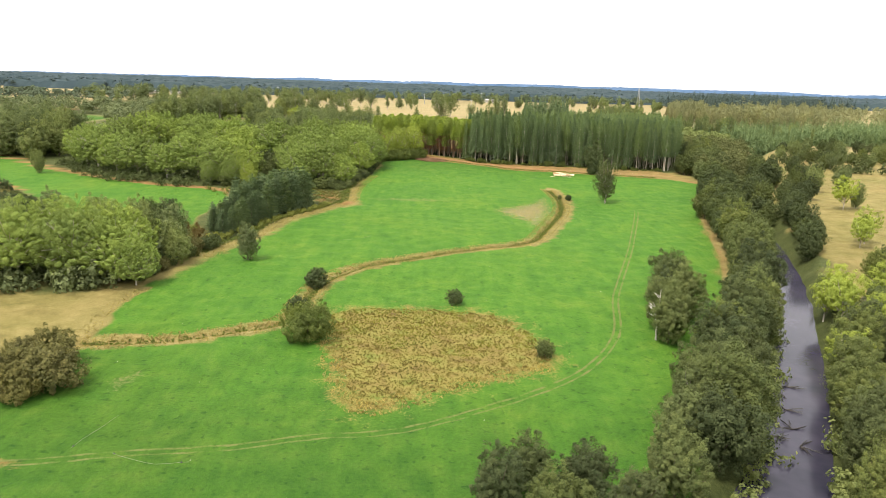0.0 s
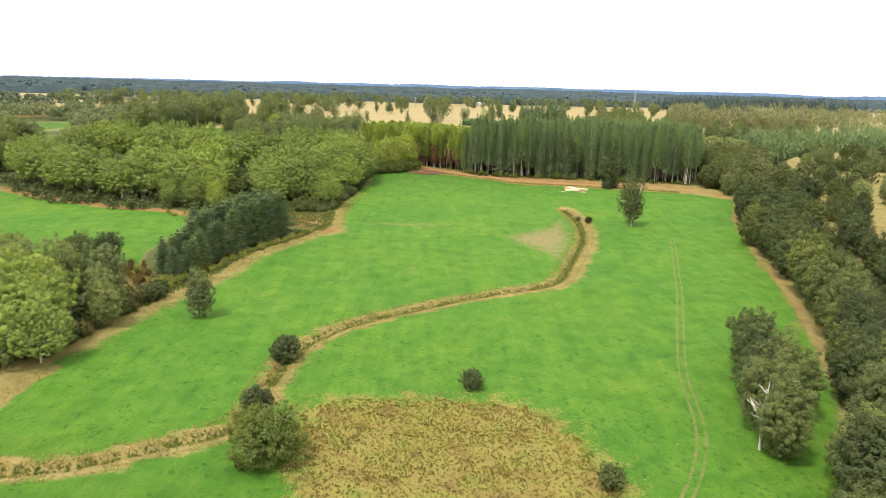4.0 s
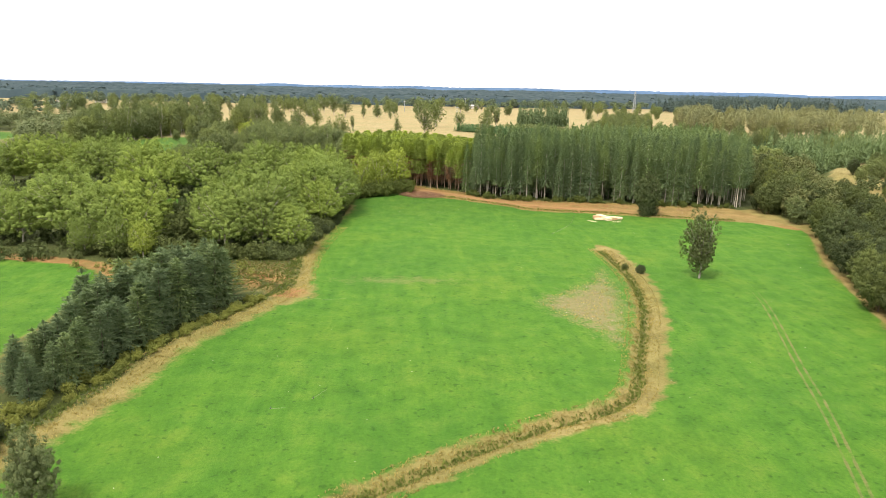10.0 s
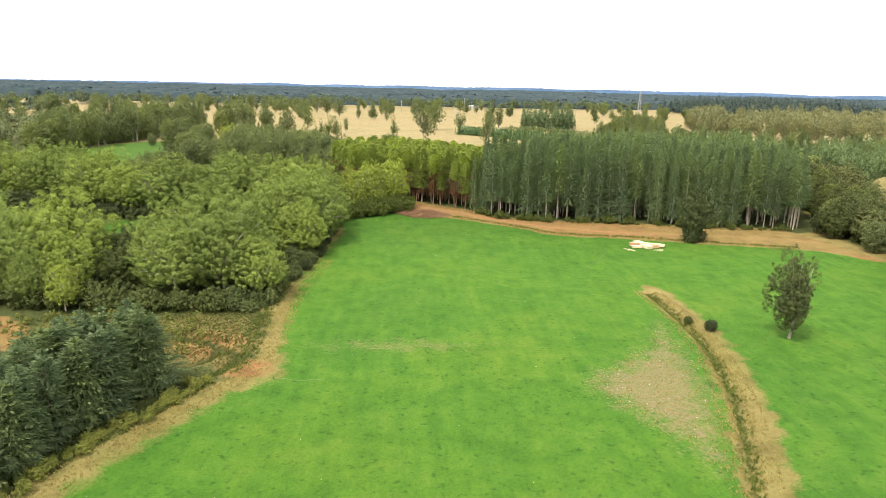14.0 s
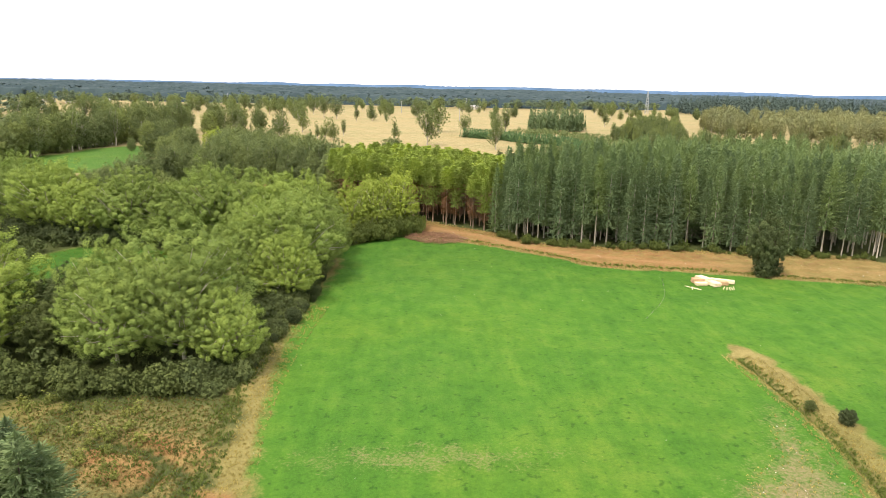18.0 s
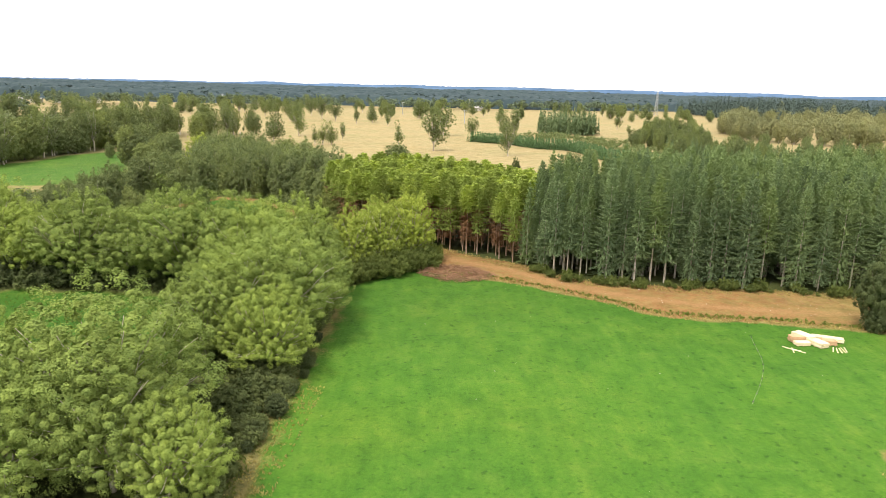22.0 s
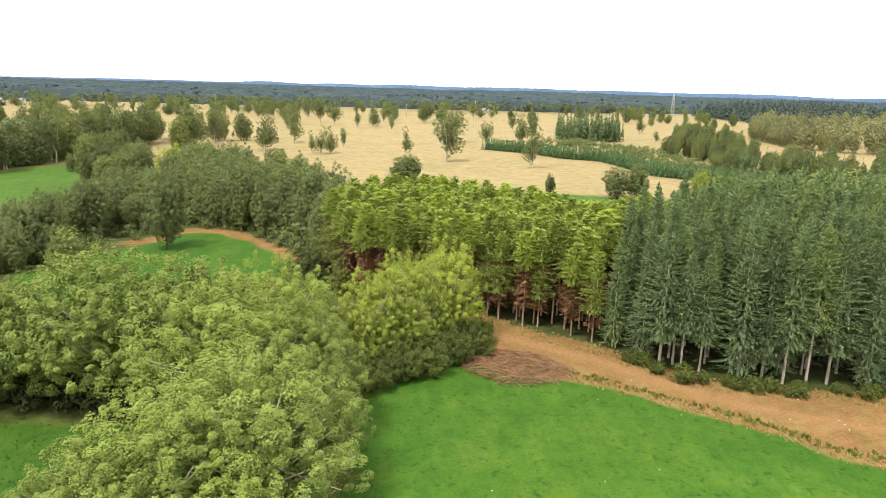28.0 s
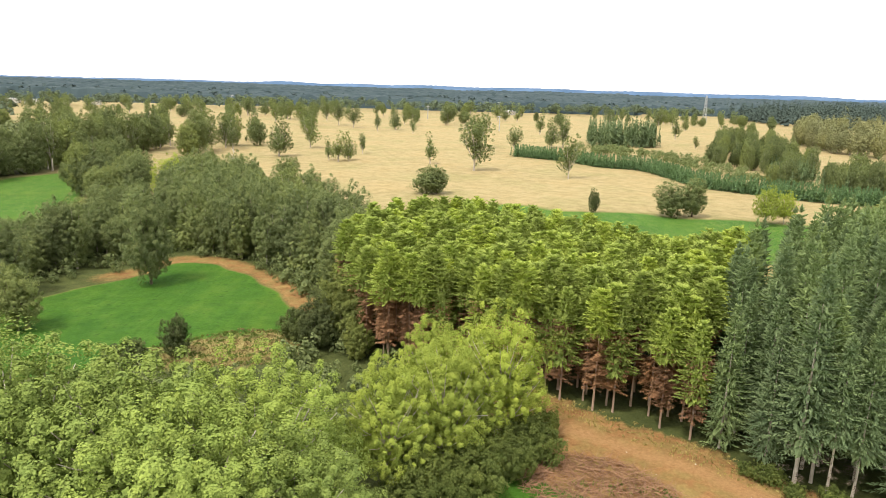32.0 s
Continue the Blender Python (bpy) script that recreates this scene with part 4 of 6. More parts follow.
lightbush_models = [tree_model("bush", "leafy light green rounded bush", "bushes", M_BARK, M_WILLOW, clumped(140 + k, 5, 2.8, 0.1, 0.85, 0.5, 0.26, 7, 0.35, 6, 0.9, 0.8)) for k in range(2)]
corner_bush = tree_model("bush", "dense green bush", "bushes", M_BARK, M_REED, clumped(143, 5, 2.9, 0.1, 0.85, 0.5, 0.24, 8, 0.45, 6, 0.9, 0.8, 1.8, 0.3))
brownbush_models = [tree_model("bush", "olive-brown drooping willow shrub", "bushes", M_BARK, M_BROWNLEAF, clumped(145 + k, 5, 2.9, 0.1, 0.85, 0.45, 0.26, 8, 0.4, 6, 0.9, 0.8, 1.8)) for k in range(2)]


def model_of(models, k):
    return models[k % len(models)]


# grove: rows of large crowns round a small clearing, and the belt along the pasture
MOUND = [(-55, 398, 0.72, 1.15), (-66, 402, 0.92, 1.25), (-80, 399, 0.86, 1.25), (-71, 414, 1.2, 1.4), (-86, 412, 0.95, 1.15)]
BELT = [(-66, 452, 0.82, 1.25), (-50, 446, 0.8, 1.2), (-59, 456, 1.0, 1.25), (-51, 466, 1.08, 1.3), (-45, 480, 0.8, 1.15), (-48, 497, 0.9, 1.2), (-59, 493, 1.12, 1.25), (-55, 511, 1.12, 1.2)]
WEST_MOUND = [(-112, 399, 0.74, 1.15), (-126, 402, 0.95, 1.3), (-119, 413, 1.08, 1.3), (-143, 411, 1.12, 1.3), (-160, 407, 0.85, 1.2), (-180, 414, 1.08, 1.3), (-197, 424, 0.9, 1.2), (-214, 435, 1.1, 1.2), (-230, 454, 1.0, 1.2)]
BACK_ROW = [(-71, 506, 1.16), (-88, 509, 1.24), (-105, 510, 0.98), (-120, 512, 1.16), (-138, 516, 0.95), (-154, 523, 1.12), (-170, 534, 0.94), (-187, 542, 1.12), (-204, 545, 0.95), (-222, 538, 1.1), (-240, 524, 1.0)]
for k, (x, y, s, w) in enumerate(MOUND + BELT):
    plant(model_of(grove_models, k), x, y, s, None, "", w)
for k, (x, y, s, w) in enumerate(WEST_MOUND + [(x, y, s, 1.22) for x, y, s in BACK_ROW] + [(x + 4, y + 15, s, 1.1) for x, y, s in BACK_ROW[6:]]):
    plant(model_of(grove_back, k), x, y, s * rng.uniform(0.96, 1.04), None, "", w)
for x, y, s in ((-116, 388, 0.6), (-128, 389, 0.55)):
    plant(grove_models[1], x, y, s, 0, "lower light green tree between the large crowns", 0.9)
for x, y, s in ((-29, 530, 0.94), (-38, 524, 0.86), (-19, 539, 1.0), (-31, 541, 0.85)):
    plant(bright_model, x, y, s)
for x, y, s in ((-34, 516, 1.5), (-29, 519, 1.3), (-24, 523, 1.6), (-18, 528, 1.4), (-13, 533, 1.5), (-11, 540, 1.2), (-40, 512, 1.4), (-22, 530, 1.7), (-33, 522, 1.7)):
    plant(corner_bush, x, y, s, None, "dense green bush at the foot of the corner trees")
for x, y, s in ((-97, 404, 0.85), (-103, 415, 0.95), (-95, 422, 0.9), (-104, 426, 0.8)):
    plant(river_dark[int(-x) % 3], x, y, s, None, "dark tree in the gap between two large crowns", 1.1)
plant(bright_model, -105, 384, 0.54, 0, "small yellow-green tree in front of the grove")

# low growth along the edge of the grove
for k, (x, y) in enumerate(along([(-58, 384), (-50, 396), (-45, 415), (-41, 440), (-40, 470), (-40, 505), (-27, 520), (-14, 530), (-13, 540)], 3.6, 21, 1.2)):
    plant(model_of(lightbush_models + bush_models, k), x - 3, y, rng.uniform(0.4, 0.85))



# firs: the nearest as trees of their own, those behind them joined
def joined_wood(name, spots, arrays, mat, label, lo=0.88, hi=1.08):
    r = np.random.default_rng(len(spots))
    pieces = []
    z = zats([p[0] for p in spots], [p[1] for p in spots])
    for k, ((x, y), zz) in enumerate(zip(spots, z)):
        v, f = arrays[k % len(arrays)]
        a, s = r.uniform(0, 6.28), r.uniform(lo, hi)
        rot = np.array([[math.cos(a), math.sin(a), 0], [-math.sin(a), math.cos(a), 0], [0, 0, 1]])
        pieces.append(((v @ rot) * s + [x, y, zz], f))
    return tagged(new(name, np_mesh(name, *join(pieces), mat)), label, "woodland", kind="stuff")


bush_fine = [clumped(155 + k, 5, 2.8, 0.1, 1.3, 0.7, 0.5, 7, 0.4, 1, 0.9, 0.5, lining=0.5)[1] for k in range(2)]
bush_arrays = [clumped(150 + k, 5, 2.8, 0.1, 2.4, 1.1, 0.95, 7, 0.4, 1, 0.9, 0.42, lining=0.3)[1] for k in range(3)]
scrub_spots = [p for p in scatter(SCRUB, 7.0, 63, 0.45) if not inside(np.array([p[0]]), np.array([p[1]]), MEADOW_RIM)[0] and not inside(np.array([p[0]]), np.array([p[1]]), PINE_WOOD)[0] and p[1] > 528 and not (-98 < p[0] < -64 and 566 < p[1] < 592)]
joined_wood("woodland_undergrowth", scrub_spots, bush_arrays, M_DARKLEAF, "dark scrub and brambles between grove and wood", 0.3, 1.0)
joined_wood("woodland_undergrowth", along([(-136, 666), (-118, 677), (-97, 671), (-77, 654), (-61, 632), (-53, 608)], 2.6, 64, 1.0), bush_arrays, M_EUC, "leafy undergrowth at the foot of the eucalyptus belt", 0.7, 1.6)
# Understory shrubs; their dark leaf tone also carries the shade below the crowns.
joined_wood("woodland_undergrowth", [p for p in scatter(GROVE, 8.0, 65, 0.5) if not inside(np.array([p[0]]), np.array([p[1]]), CLEARING)[0]], bush_arrays, M_RIVERDARK, "dark understory shrubs under the grove, toned for shade", 0.5, 1.1)
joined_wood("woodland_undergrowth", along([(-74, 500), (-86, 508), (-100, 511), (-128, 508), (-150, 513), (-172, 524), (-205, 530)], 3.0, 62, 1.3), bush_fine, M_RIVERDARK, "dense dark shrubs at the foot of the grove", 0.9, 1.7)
EDGE = [(-56, 384), (-51, 394), (-49, 410), (-48, 428), (-46, 445), (-45, 462), (-43, 480), (-43, 500)]
joined_wood("edge_shrubs", along(EDGE, 2.4, 72, 1.3), bush_fine, M_WILLOW, "green shrubs between the grove and the pasture", 0.35, 0.85)
# Dark leaves again take in the shade at the crowns' feet.
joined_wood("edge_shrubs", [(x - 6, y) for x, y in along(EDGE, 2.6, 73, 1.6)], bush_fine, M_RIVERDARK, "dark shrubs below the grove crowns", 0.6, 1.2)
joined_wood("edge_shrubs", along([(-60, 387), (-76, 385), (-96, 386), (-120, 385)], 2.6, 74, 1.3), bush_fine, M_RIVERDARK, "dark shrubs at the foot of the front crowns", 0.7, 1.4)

fir_spots = sorted(scatter(FIR_WOOD, 6.2, 11, 0.3), key=lambda p: p[1] + 0.55 * max(0, p[0] - 60))
for k, (x, y) in enumerate(fir_spots[:290]):
    plant(model_of(fir_models if k < 110 else fir_mid, k * 7 + k // 5), x, y, rng.uniform(0.78, 1.1))
joined_wood("fir_plantation", fir_spots[290:], fir_low, M_FIR, "dense dark green fir plantation behind the front rows")
PINE_EDGE = spline(PINE_WOOD, 4, True)
for k, (x, y) in enumerate(scatter(PINE_WOOD, 5.0, 12, 0.3)):
    edge_d = float(line_distance(np.array([x]), np.array([y]), PINE_EDGE, True)[0])
    front = edge_d < 9 and (y < 600 or x < -35)
    plant(model_of(pine_models if front else pine_inner, k), x, y, rng.uniform(0.88, 1.04))
for k, (x, y) in enumerate(scatter(EUC_WOOD, 7.0, 13, 0.4)):
    plant(model_of(euc_models, k), x, y, rng.uniform(0.75, 1.02))
plant(bright_model, -153, 752, 0.98, 0, "pale green rounded tree above the eucalyptus belt", 1.1)

for k, (x, y) in enumerate(scatter(LEFT_WOOD, 9.5, 52, 0.4)):
    plant(model_of(dark_models + euc_models, k), x, y, rng.uniform(0.5, 0.68) if x < -158 else rng.uniform(0.65, 0.9))

# undergrowth before the firs
joined_wood("woodland_undergrowth", along([(22, 531), (40, 517), (64, 511), (96, 508), (128, 503), (168, 498)], 2.2, 24, 1.6), bush_fine, M_REED, "low green shrubs among the fir trunks", 0.12, 0.8)
for x, y, s in ((-97, 569, 1.25), (-102, 570, 0.9), (-93, 570, 0.6), (-64, 588, 1.5)):
    plant(model_of(bush_models, int(-x)), x, y, s)
for x, y, s in ((-50, 584, 0.62), (-58, 582, 0.55), (-54, 592, 0.7), (-48, 576, 0.5)):
    plant(river_models[int(-x) % 4], x, y, s * 1.25, None, "grey-green leafy tree between meadow and pines")
plant(dark_models[1], -134, 590, 0.8, 0, "dark tree at the edge of the small meadow")
plant(dark_models[3], -117, 631, 1.18, 0, "tall eucalyptus at the edge of the small meadow", 0.85)
plant(river_dark[1], -89.5, 575.5, 0.62, 0, "small upright dark tree in the small meadow", 0.75)

for k, (x, y) in enumerate(along([(-93, 206), (-91, 222), (-87, 240), (-84, 256)], 4, 55, 1.0)):
    plant(model_of(bush_models + brownbush_models, k), x, y, rng.uniform(0.6, 1.2))

joined_wood("bramble_bank", scatter([(-114, 354), (-70, 346), (-58, 353), (-64, 380), (-100, 384), (-128, 377)], 5.5, 71, 0.45), bush_arrays, M_BRAMBLE, "tangled green brambles on the bank below the grove", 0.15, 0.45)

joined_wood("bramble_bank", scatter(RUST_CORNER, 3.6, 84, 0.45), bush_fine, M_BRACKEN_DARK, "rust-brown tangled brambles at the end of the windbreak", 0.15, 0.5)
joined_wood("bramble_bank", scatter(RUST_CORNER, 6.5, 85, 0.5), bush_fine, M_BRAMBLE, "green brambles at the end of the windbreak", 0.2, 0.5)
for x, y, s in ((-112, 283, 0.75), (-118, 277, 0.8), (-110, 268, 0.5)):
    plant(river_dark[int(-x) % 3], x, y, s, None, "dark tree beside the rusty brambles", 1.1)

# windbreak conifers
for k, (x, y) in enumerate(along([(-93, 274), (-88, 290), (-84, 306), (-76, 326), (-67, 341)], 3.6, 14, 0.8) + along([(-87, 270), (-82, 284), (-78, 300), (-72, 316), (-64, 338)], 3.6, 15, 0.8) + along([(-91, 302), (-85, 318), (-76, 336)], 4.8, 16, 1)):
    plant(model_of(cypress_models, k), x, y, rng.uniform(0.92, 1.08) * min(1.08, 0.62 + 0.46 * max(0.0, y - 274) / 40), None, "", rng.uniform(1.15, 1.35))
joined_wood("bramble_bank", along([(-91, 258), (-80, 280), (-72, 303), (-62, 325), (-54, 340)], 1.8, 25, 1.1) + along([(-88, 258), (-77, 280), (-70, 303), (-60, 324), (-52, 339)], 2.2, 56, 0.7), bush_fine, M_BRAMBLE, "green and rusty brambles at the foot of the windbreak", 0.22, 0.5)

# river banks
left_bank = along([(45, 108), (57, 132), (73, 160), (91, 192), (106, 222), (116, 250), (128, 296), (140, 345), (155, 384), (170, 420), (184, 450), (196, 478)], 7.5, 17, 1.2)
left_bank += along([(53, 108), (66, 134), (82, 166), (98, 200), (114, 235), (128, 270), (139, 310), (150, 350), (166, 390), (186, 430)], 7.5, 18, 1.2)
left_bank += along([(184, 394), (205, 438), (233, 498), (262, 560)], 5, 60, 0.8)
left_bank += along([(163, 330), (173, 362), (190, 402), (214, 447), (240, 505)], 7, 48, 1.5)
for k, (x, y) in enumerate(left_bank):
    plant(model_of(river_models + river_dark if y < 300 else river_dark + river_models[:1], k), x, y, rng.uniform(0.6, 1.12))
joined_wood("riverside_undergrowth", along([(50, 92), (60, 112), (75, 140), (98, 186), (122, 240), (150, 300)], 3, 53, 1.0) + along([(68, 94), (81, 118), (95, 142), (120, 190), (137, 230)], 3, 54, 1.0), bush_arrays, M_DARKLEAF, "dark leafy undergrowth along the river banks", 0.4, 0.95)
for x, y, s, m in ((64, 178, 0.95, river_models[1]), (68, 190, 1.0, river_dark[0]), (73, 202, 1.0, river_dark[1]), (78, 212, 0.9, river_dark[0]), (62, 168, 0.8, river_models[3]), (71, 184, 0.9, river_models[2]),
                   (17, 101, 0.72, river_dark[0]), (25, 97, 0.68, river_dark[1]), (11, 94, 0.66, river_dark[2]), (32, 91, 0.7, river_models[0]), (20, 90, 0.7, river_dark[1]), (40, 98, 0.75, river_models[2]), (28, 86, 0.7, river_dark[0])):
    plant(m, x, y, s)
right_bank = along([(149, 262), (159, 284), (168, 308), (178, 340)], 6, 69, 0.8) + along([(108, 150), (130, 186), (152, 222), (182, 262)], 17, 70, 3) + along([(68, 84), (80, 110), (93, 137), (107, 165)], 6, 19, 1.2) + along([(84, 92), (96, 118), (108, 142), (124, 168)], 7, 49, 1.8) + along([(186, 345), (206, 392), (232, 440), (262, 500)], 12, 20, 3)
for k, (x, y) in enumerate(right_bank):
    plant(model_of(river_models if y < 200 else river_dark + river_models[:1], k), x, y, rng.uniform(0.6, 0.9))
for x, y, s in ((117, 184, 1.0), (121, 172, 0.9), (119, 196, 0.9), (136, 197, 0.95), (124, 200, 0.9), (97, 147, 0.9), (186, 288, 1.0), (180, 280, 0.8), (222, 367, 1.15)):
    plant(yellow_bank, x, y, s)
for k, (x, y) in enumerate([(218, 440), (224, 448), (236, 424), (232, 372), (347, 650), (369, 633), (350, 551), (330, 560), (312, 540), (300, 600), (322, 620), (390, 600), (410, 640), (282, 470), (262, 440), (330, 470)]):
    plant(model_of(dark_models, k), x, y, rng.uniform(0.55, 0.85))
joined_wood("far_bank_scrub", along([(262, 500), (300, 520), (345, 520), (400, 540), (460, 560)], 8, 26, 3) + along([(270, 560), (300, 580), (345, 590), (420, 610)], 9, 27, 4), bush_arrays, M_WILLOW, "grey-green scrub on the far side of the river", 0.9, 1.7)
for k, (x, y) in enumerate([(180, 486), (188, 492), (184, 474), (178, 460), (192, 480), (186, 504), (196, 500), (176, 494)]):
    plant(model_of(river_dark + dark_models, k), x, y, rng.uniform(0.6, 0.95))
for k, (x, y) in enumerate(along([(188, 480), (202, 520), (206, 570), (214, 620)], 7, 28, 3) + along([(178, 486), (190, 505), (212, 540), (225, 600)], 8, 29, 4)):
    plant(model_of(river_models + river_dark, k), x, y, rng.uniform(0.75, 1.1))

joined_wood("riverside_wood", scatter(RIVER_WOOD, 9.0, 51, 0.45), river_rest, M_WILLOW_OLIVE, "olive-green riverside woodland beyond the firs", 0.5, 0.95)
for k, (x, y) in enumerate(scatter([(256, 490), (300, 515), (430, 600), (480, 690), (400, 730), (310, 640)], 26, 58, 0.45)):
    plant(model_of(river_models + river_dark, k), x, y, rng.uniform(0.45, 0.85), None, "small tree on the dry fields beyond the river", 1.15)

# trees on the pasture and its left side
plant(lone_model, 91.6, 366.4, 1.0, 40, "", 0.98)
plant(river_dark[2], 109, 476, 1.2, 10, "dark tree beside the timber stack", 0.78)
plant(bush_models[0], 108, 474, 1.2)
plant(bush_models[1], 112, 476, 1.1)
plant(dark_models[1], -66, 236, 0.66, 0, "small dark eucalyptus at the edge of the pasture", 0.85)
for k, (x, y, s, w) in enumerate(((-99, 208, 0.78, 1.3), (-113, 209, 0.92, 1.35), (-130, 208, 0.95, 1.35), (-92, 204, 0.55, 1.2), (-148, 206, 0.95, 1.3), (-104, 221, 0.85, 1.2), (-122, 222, 0.95, 1.2))):
    plant(model_of(grove_models, k), x, y, s, None, "large light green broadleaf tree beside the tan field", w)
joined_wood("woodland_undergrowth", scatter([(-150, 192), (-101, 195), (-94, 214), (-97, 246), (-160, 268), (-165, 200)], 6, 67, 0.4), bush_arrays, M_DARKLEAF, "dark shrubs below the trees beside the tan field", 0.7, 1.5)
for k, (x, y, s) in enumerate(((-91, 236, 0.72), (-88, 228, 0.6), (-97, 247, 0.8), (-105, 240, 0.8), (-112, 258, 0.7), (-120, 246, 0.85), (-130, 262, 0.75), (-142, 250, 0.8), (-128, 232, 0.8), (-150, 235, 0.8), (-160, 255, 0.75))):
    plant(model_of(dark_models, k), x, y, s)
for k, (x, y) in enumerate(along([(-175, 292), (-210, 322), (-250, 352), (-300, 385)], 7, 30, 3) + along([(-165, 272), (-215, 300), (-265, 330)], 8, 31, 4)):
    plant(model_of(bush_models + brownbush_models, k), x, y, rng.uniform(1.4, 2.1))
for k, (x, y) in enumerate(((-84, 128), (-88, 134), (-82, 138), (-92, 128), (-96, 136), (-90, 142), (-100, 130), (-85, 145), (-79, 133))):
    plant(model_of(brownbush_models, k), x, y, rng.uniform(1.4, 1.9))
for k, (x, y) in enumerate(scatter([(-300, 468), (-262, 470), (-268, 520), (-300, 560), (-345, 565), (-335, 500)], 11, 57, 0.4)):
    plant(model_of(dark_models, k), x, y, rng.uniform(1.0, 1.4), None, "tall dark tree in the wood west of the grove")
plant(dark_models[2], -238, 412, 0.62, 0, "dark tree alone in the green strip", 0.8)
plant(bush_models[0], -37, 209, 1.25, 0, "dense dark round bush beside the ditch")
plant(bush_models[1], 6.5, 194, 0.85, 0, "dark green bush alone in the pasture")
plant(corner_bush, -31, 164, 1.8, 0, "grey-green willow bush at the marsh corner")
plant(corner_bush, -35, 170, 1.3, 90, "grey-green willow bush at the marsh corner")
plant(bush_models[2], -38, 184, 1.0)
plant(bush_models[1], 28, 158, 0.8)
plant(bush_models[0], 73, 372, 0.62)
plant(bush_models[2], 69.5, 379, 0.4)

# the dry plain beyond
PLAIN_WEST = [(-208, 1035, 30), (-237, 1081, 24), (-204, 1091, 9), (-196, 1093, 28), (-150, 982, 31), (-137, 1055, 29), (-189, 1309, 28), (-108, 964, 19), (-100, 958, 24), (-93, 968, 21), (-87, 1019, 17), (-149, 1358, 34), (-126, 1324, 26),
              (-92, 1278, 28), (-71, 1305, 26), (-48, 1401, 24), (-48, 1250, 18), (-1, 1421, 29), (-29, 960, 25), (-285, 1527, 26), (-246, 1468, 29), (-230, 1448, 26), (-398, 1551, 24), (-457, 1592, 26), (-484, 1500, 25)]
PLAIN_EAST = [(-4, 1425, 31), (3, 925, 38), (20, 1098, 33), (51, 1074, 22), (111, 1297, 30), (94, 1119, 28), (106, 1122, 32), (66, 895, 29), (342, 1540, 24), (276, 1276, 30), (351, 1445, 20), (405, 1553, 18), (253, 1151, 13), (83, 1554, 26), (115, 1554, 23)]
for k, (x, y, tall) in enumerate(PLAIN_WEST + PLAIN_EAST):
    plant(model_of(spread_models, k * 3 + k // 4), x, y, tall / 26, None, "", rng.uniform(1.0, 1.35))
for x, y, s, w in ((-32, 816, 1.0, 1.5), (-26, 818, 0.9, 1.3), (-120, 860, 0.9, 1.6), (92, 762, 1.15, 1.3), (103, 765, 1.0, 1.3)):
    plant(dark_models[int(abs(x)) % 4], x, y, s * 0.78, None, "dark rounded tree at the edge of the dry plain", w)
plant(river_models[2], 54, 770, 0.62, 0, "thin scraggy tree at the edge of the green strip", 0.7)
plant(bright_model, 133, 748, 0.72, 0, "yellow-green tree behind the fir plantation")
plant(bright_model, 144, 752, 0.62, 0, "yellow-green tree behind the fir plantation")
r_plain = np.random.default_rng(5)
for k in range(15):
    x, y = r_plain.uniform(-460, -110), r_plain.uniform(1160, 1520)
    plant(model_of(spread_models, k), x, y, r_plain.uniform(0.8, 1.15), None, "", r_plain.uniform(0.9, 1.3))
for k in range(84):
    x = r_plain.uniform(-700, 520)
    y = 1560 + 0.12 * x + r_plain.normal(0, 90)
    plant(model_of(spread_models + dark_models[:2], k), x, y, r_plain.uniform(0.75, 1.15), None, "dark grey-green tree at the far edge of the plain", r_plain.uniform(0.9, 1.5))
for k, (x, y) in enumerate(along([(-300, 742), (-292, 800), (-280, 845), (-270, 880), (-268, 930), (-266, 985), (-258, 1030)], 7, 33, 3) + along([(-310, 760), (-296, 850), (-284, 920), (-280, 1000)], 9, 34, 4) + along([(-250, 1040), (-330, 1070), (-420, 1090), (-520, 1080)], 12, 32, 6) + along([(-236, 950), (-214, 1010), (-190, 1070)], 16, 59, 8)):
    plant(model_of(dark_models + spread_models[:3], k), x, y, rng.uniform(1.0, 1.45))
for k, (x, y) in enumerate(scatter([(-214, 782), (-190, 738), (-170, 762), (-185, 802), (-207, 832)], 9, 35, 0.4)):
    plant(model_of(dark_models, k), x, y, rng.uniform(0.8, 1.15))
plant(dark_models[1], -241, 826, 0.55, 0, "small dark tree alone in the far meadow")
plant(bush_models[1], -223, 829, 1.2)


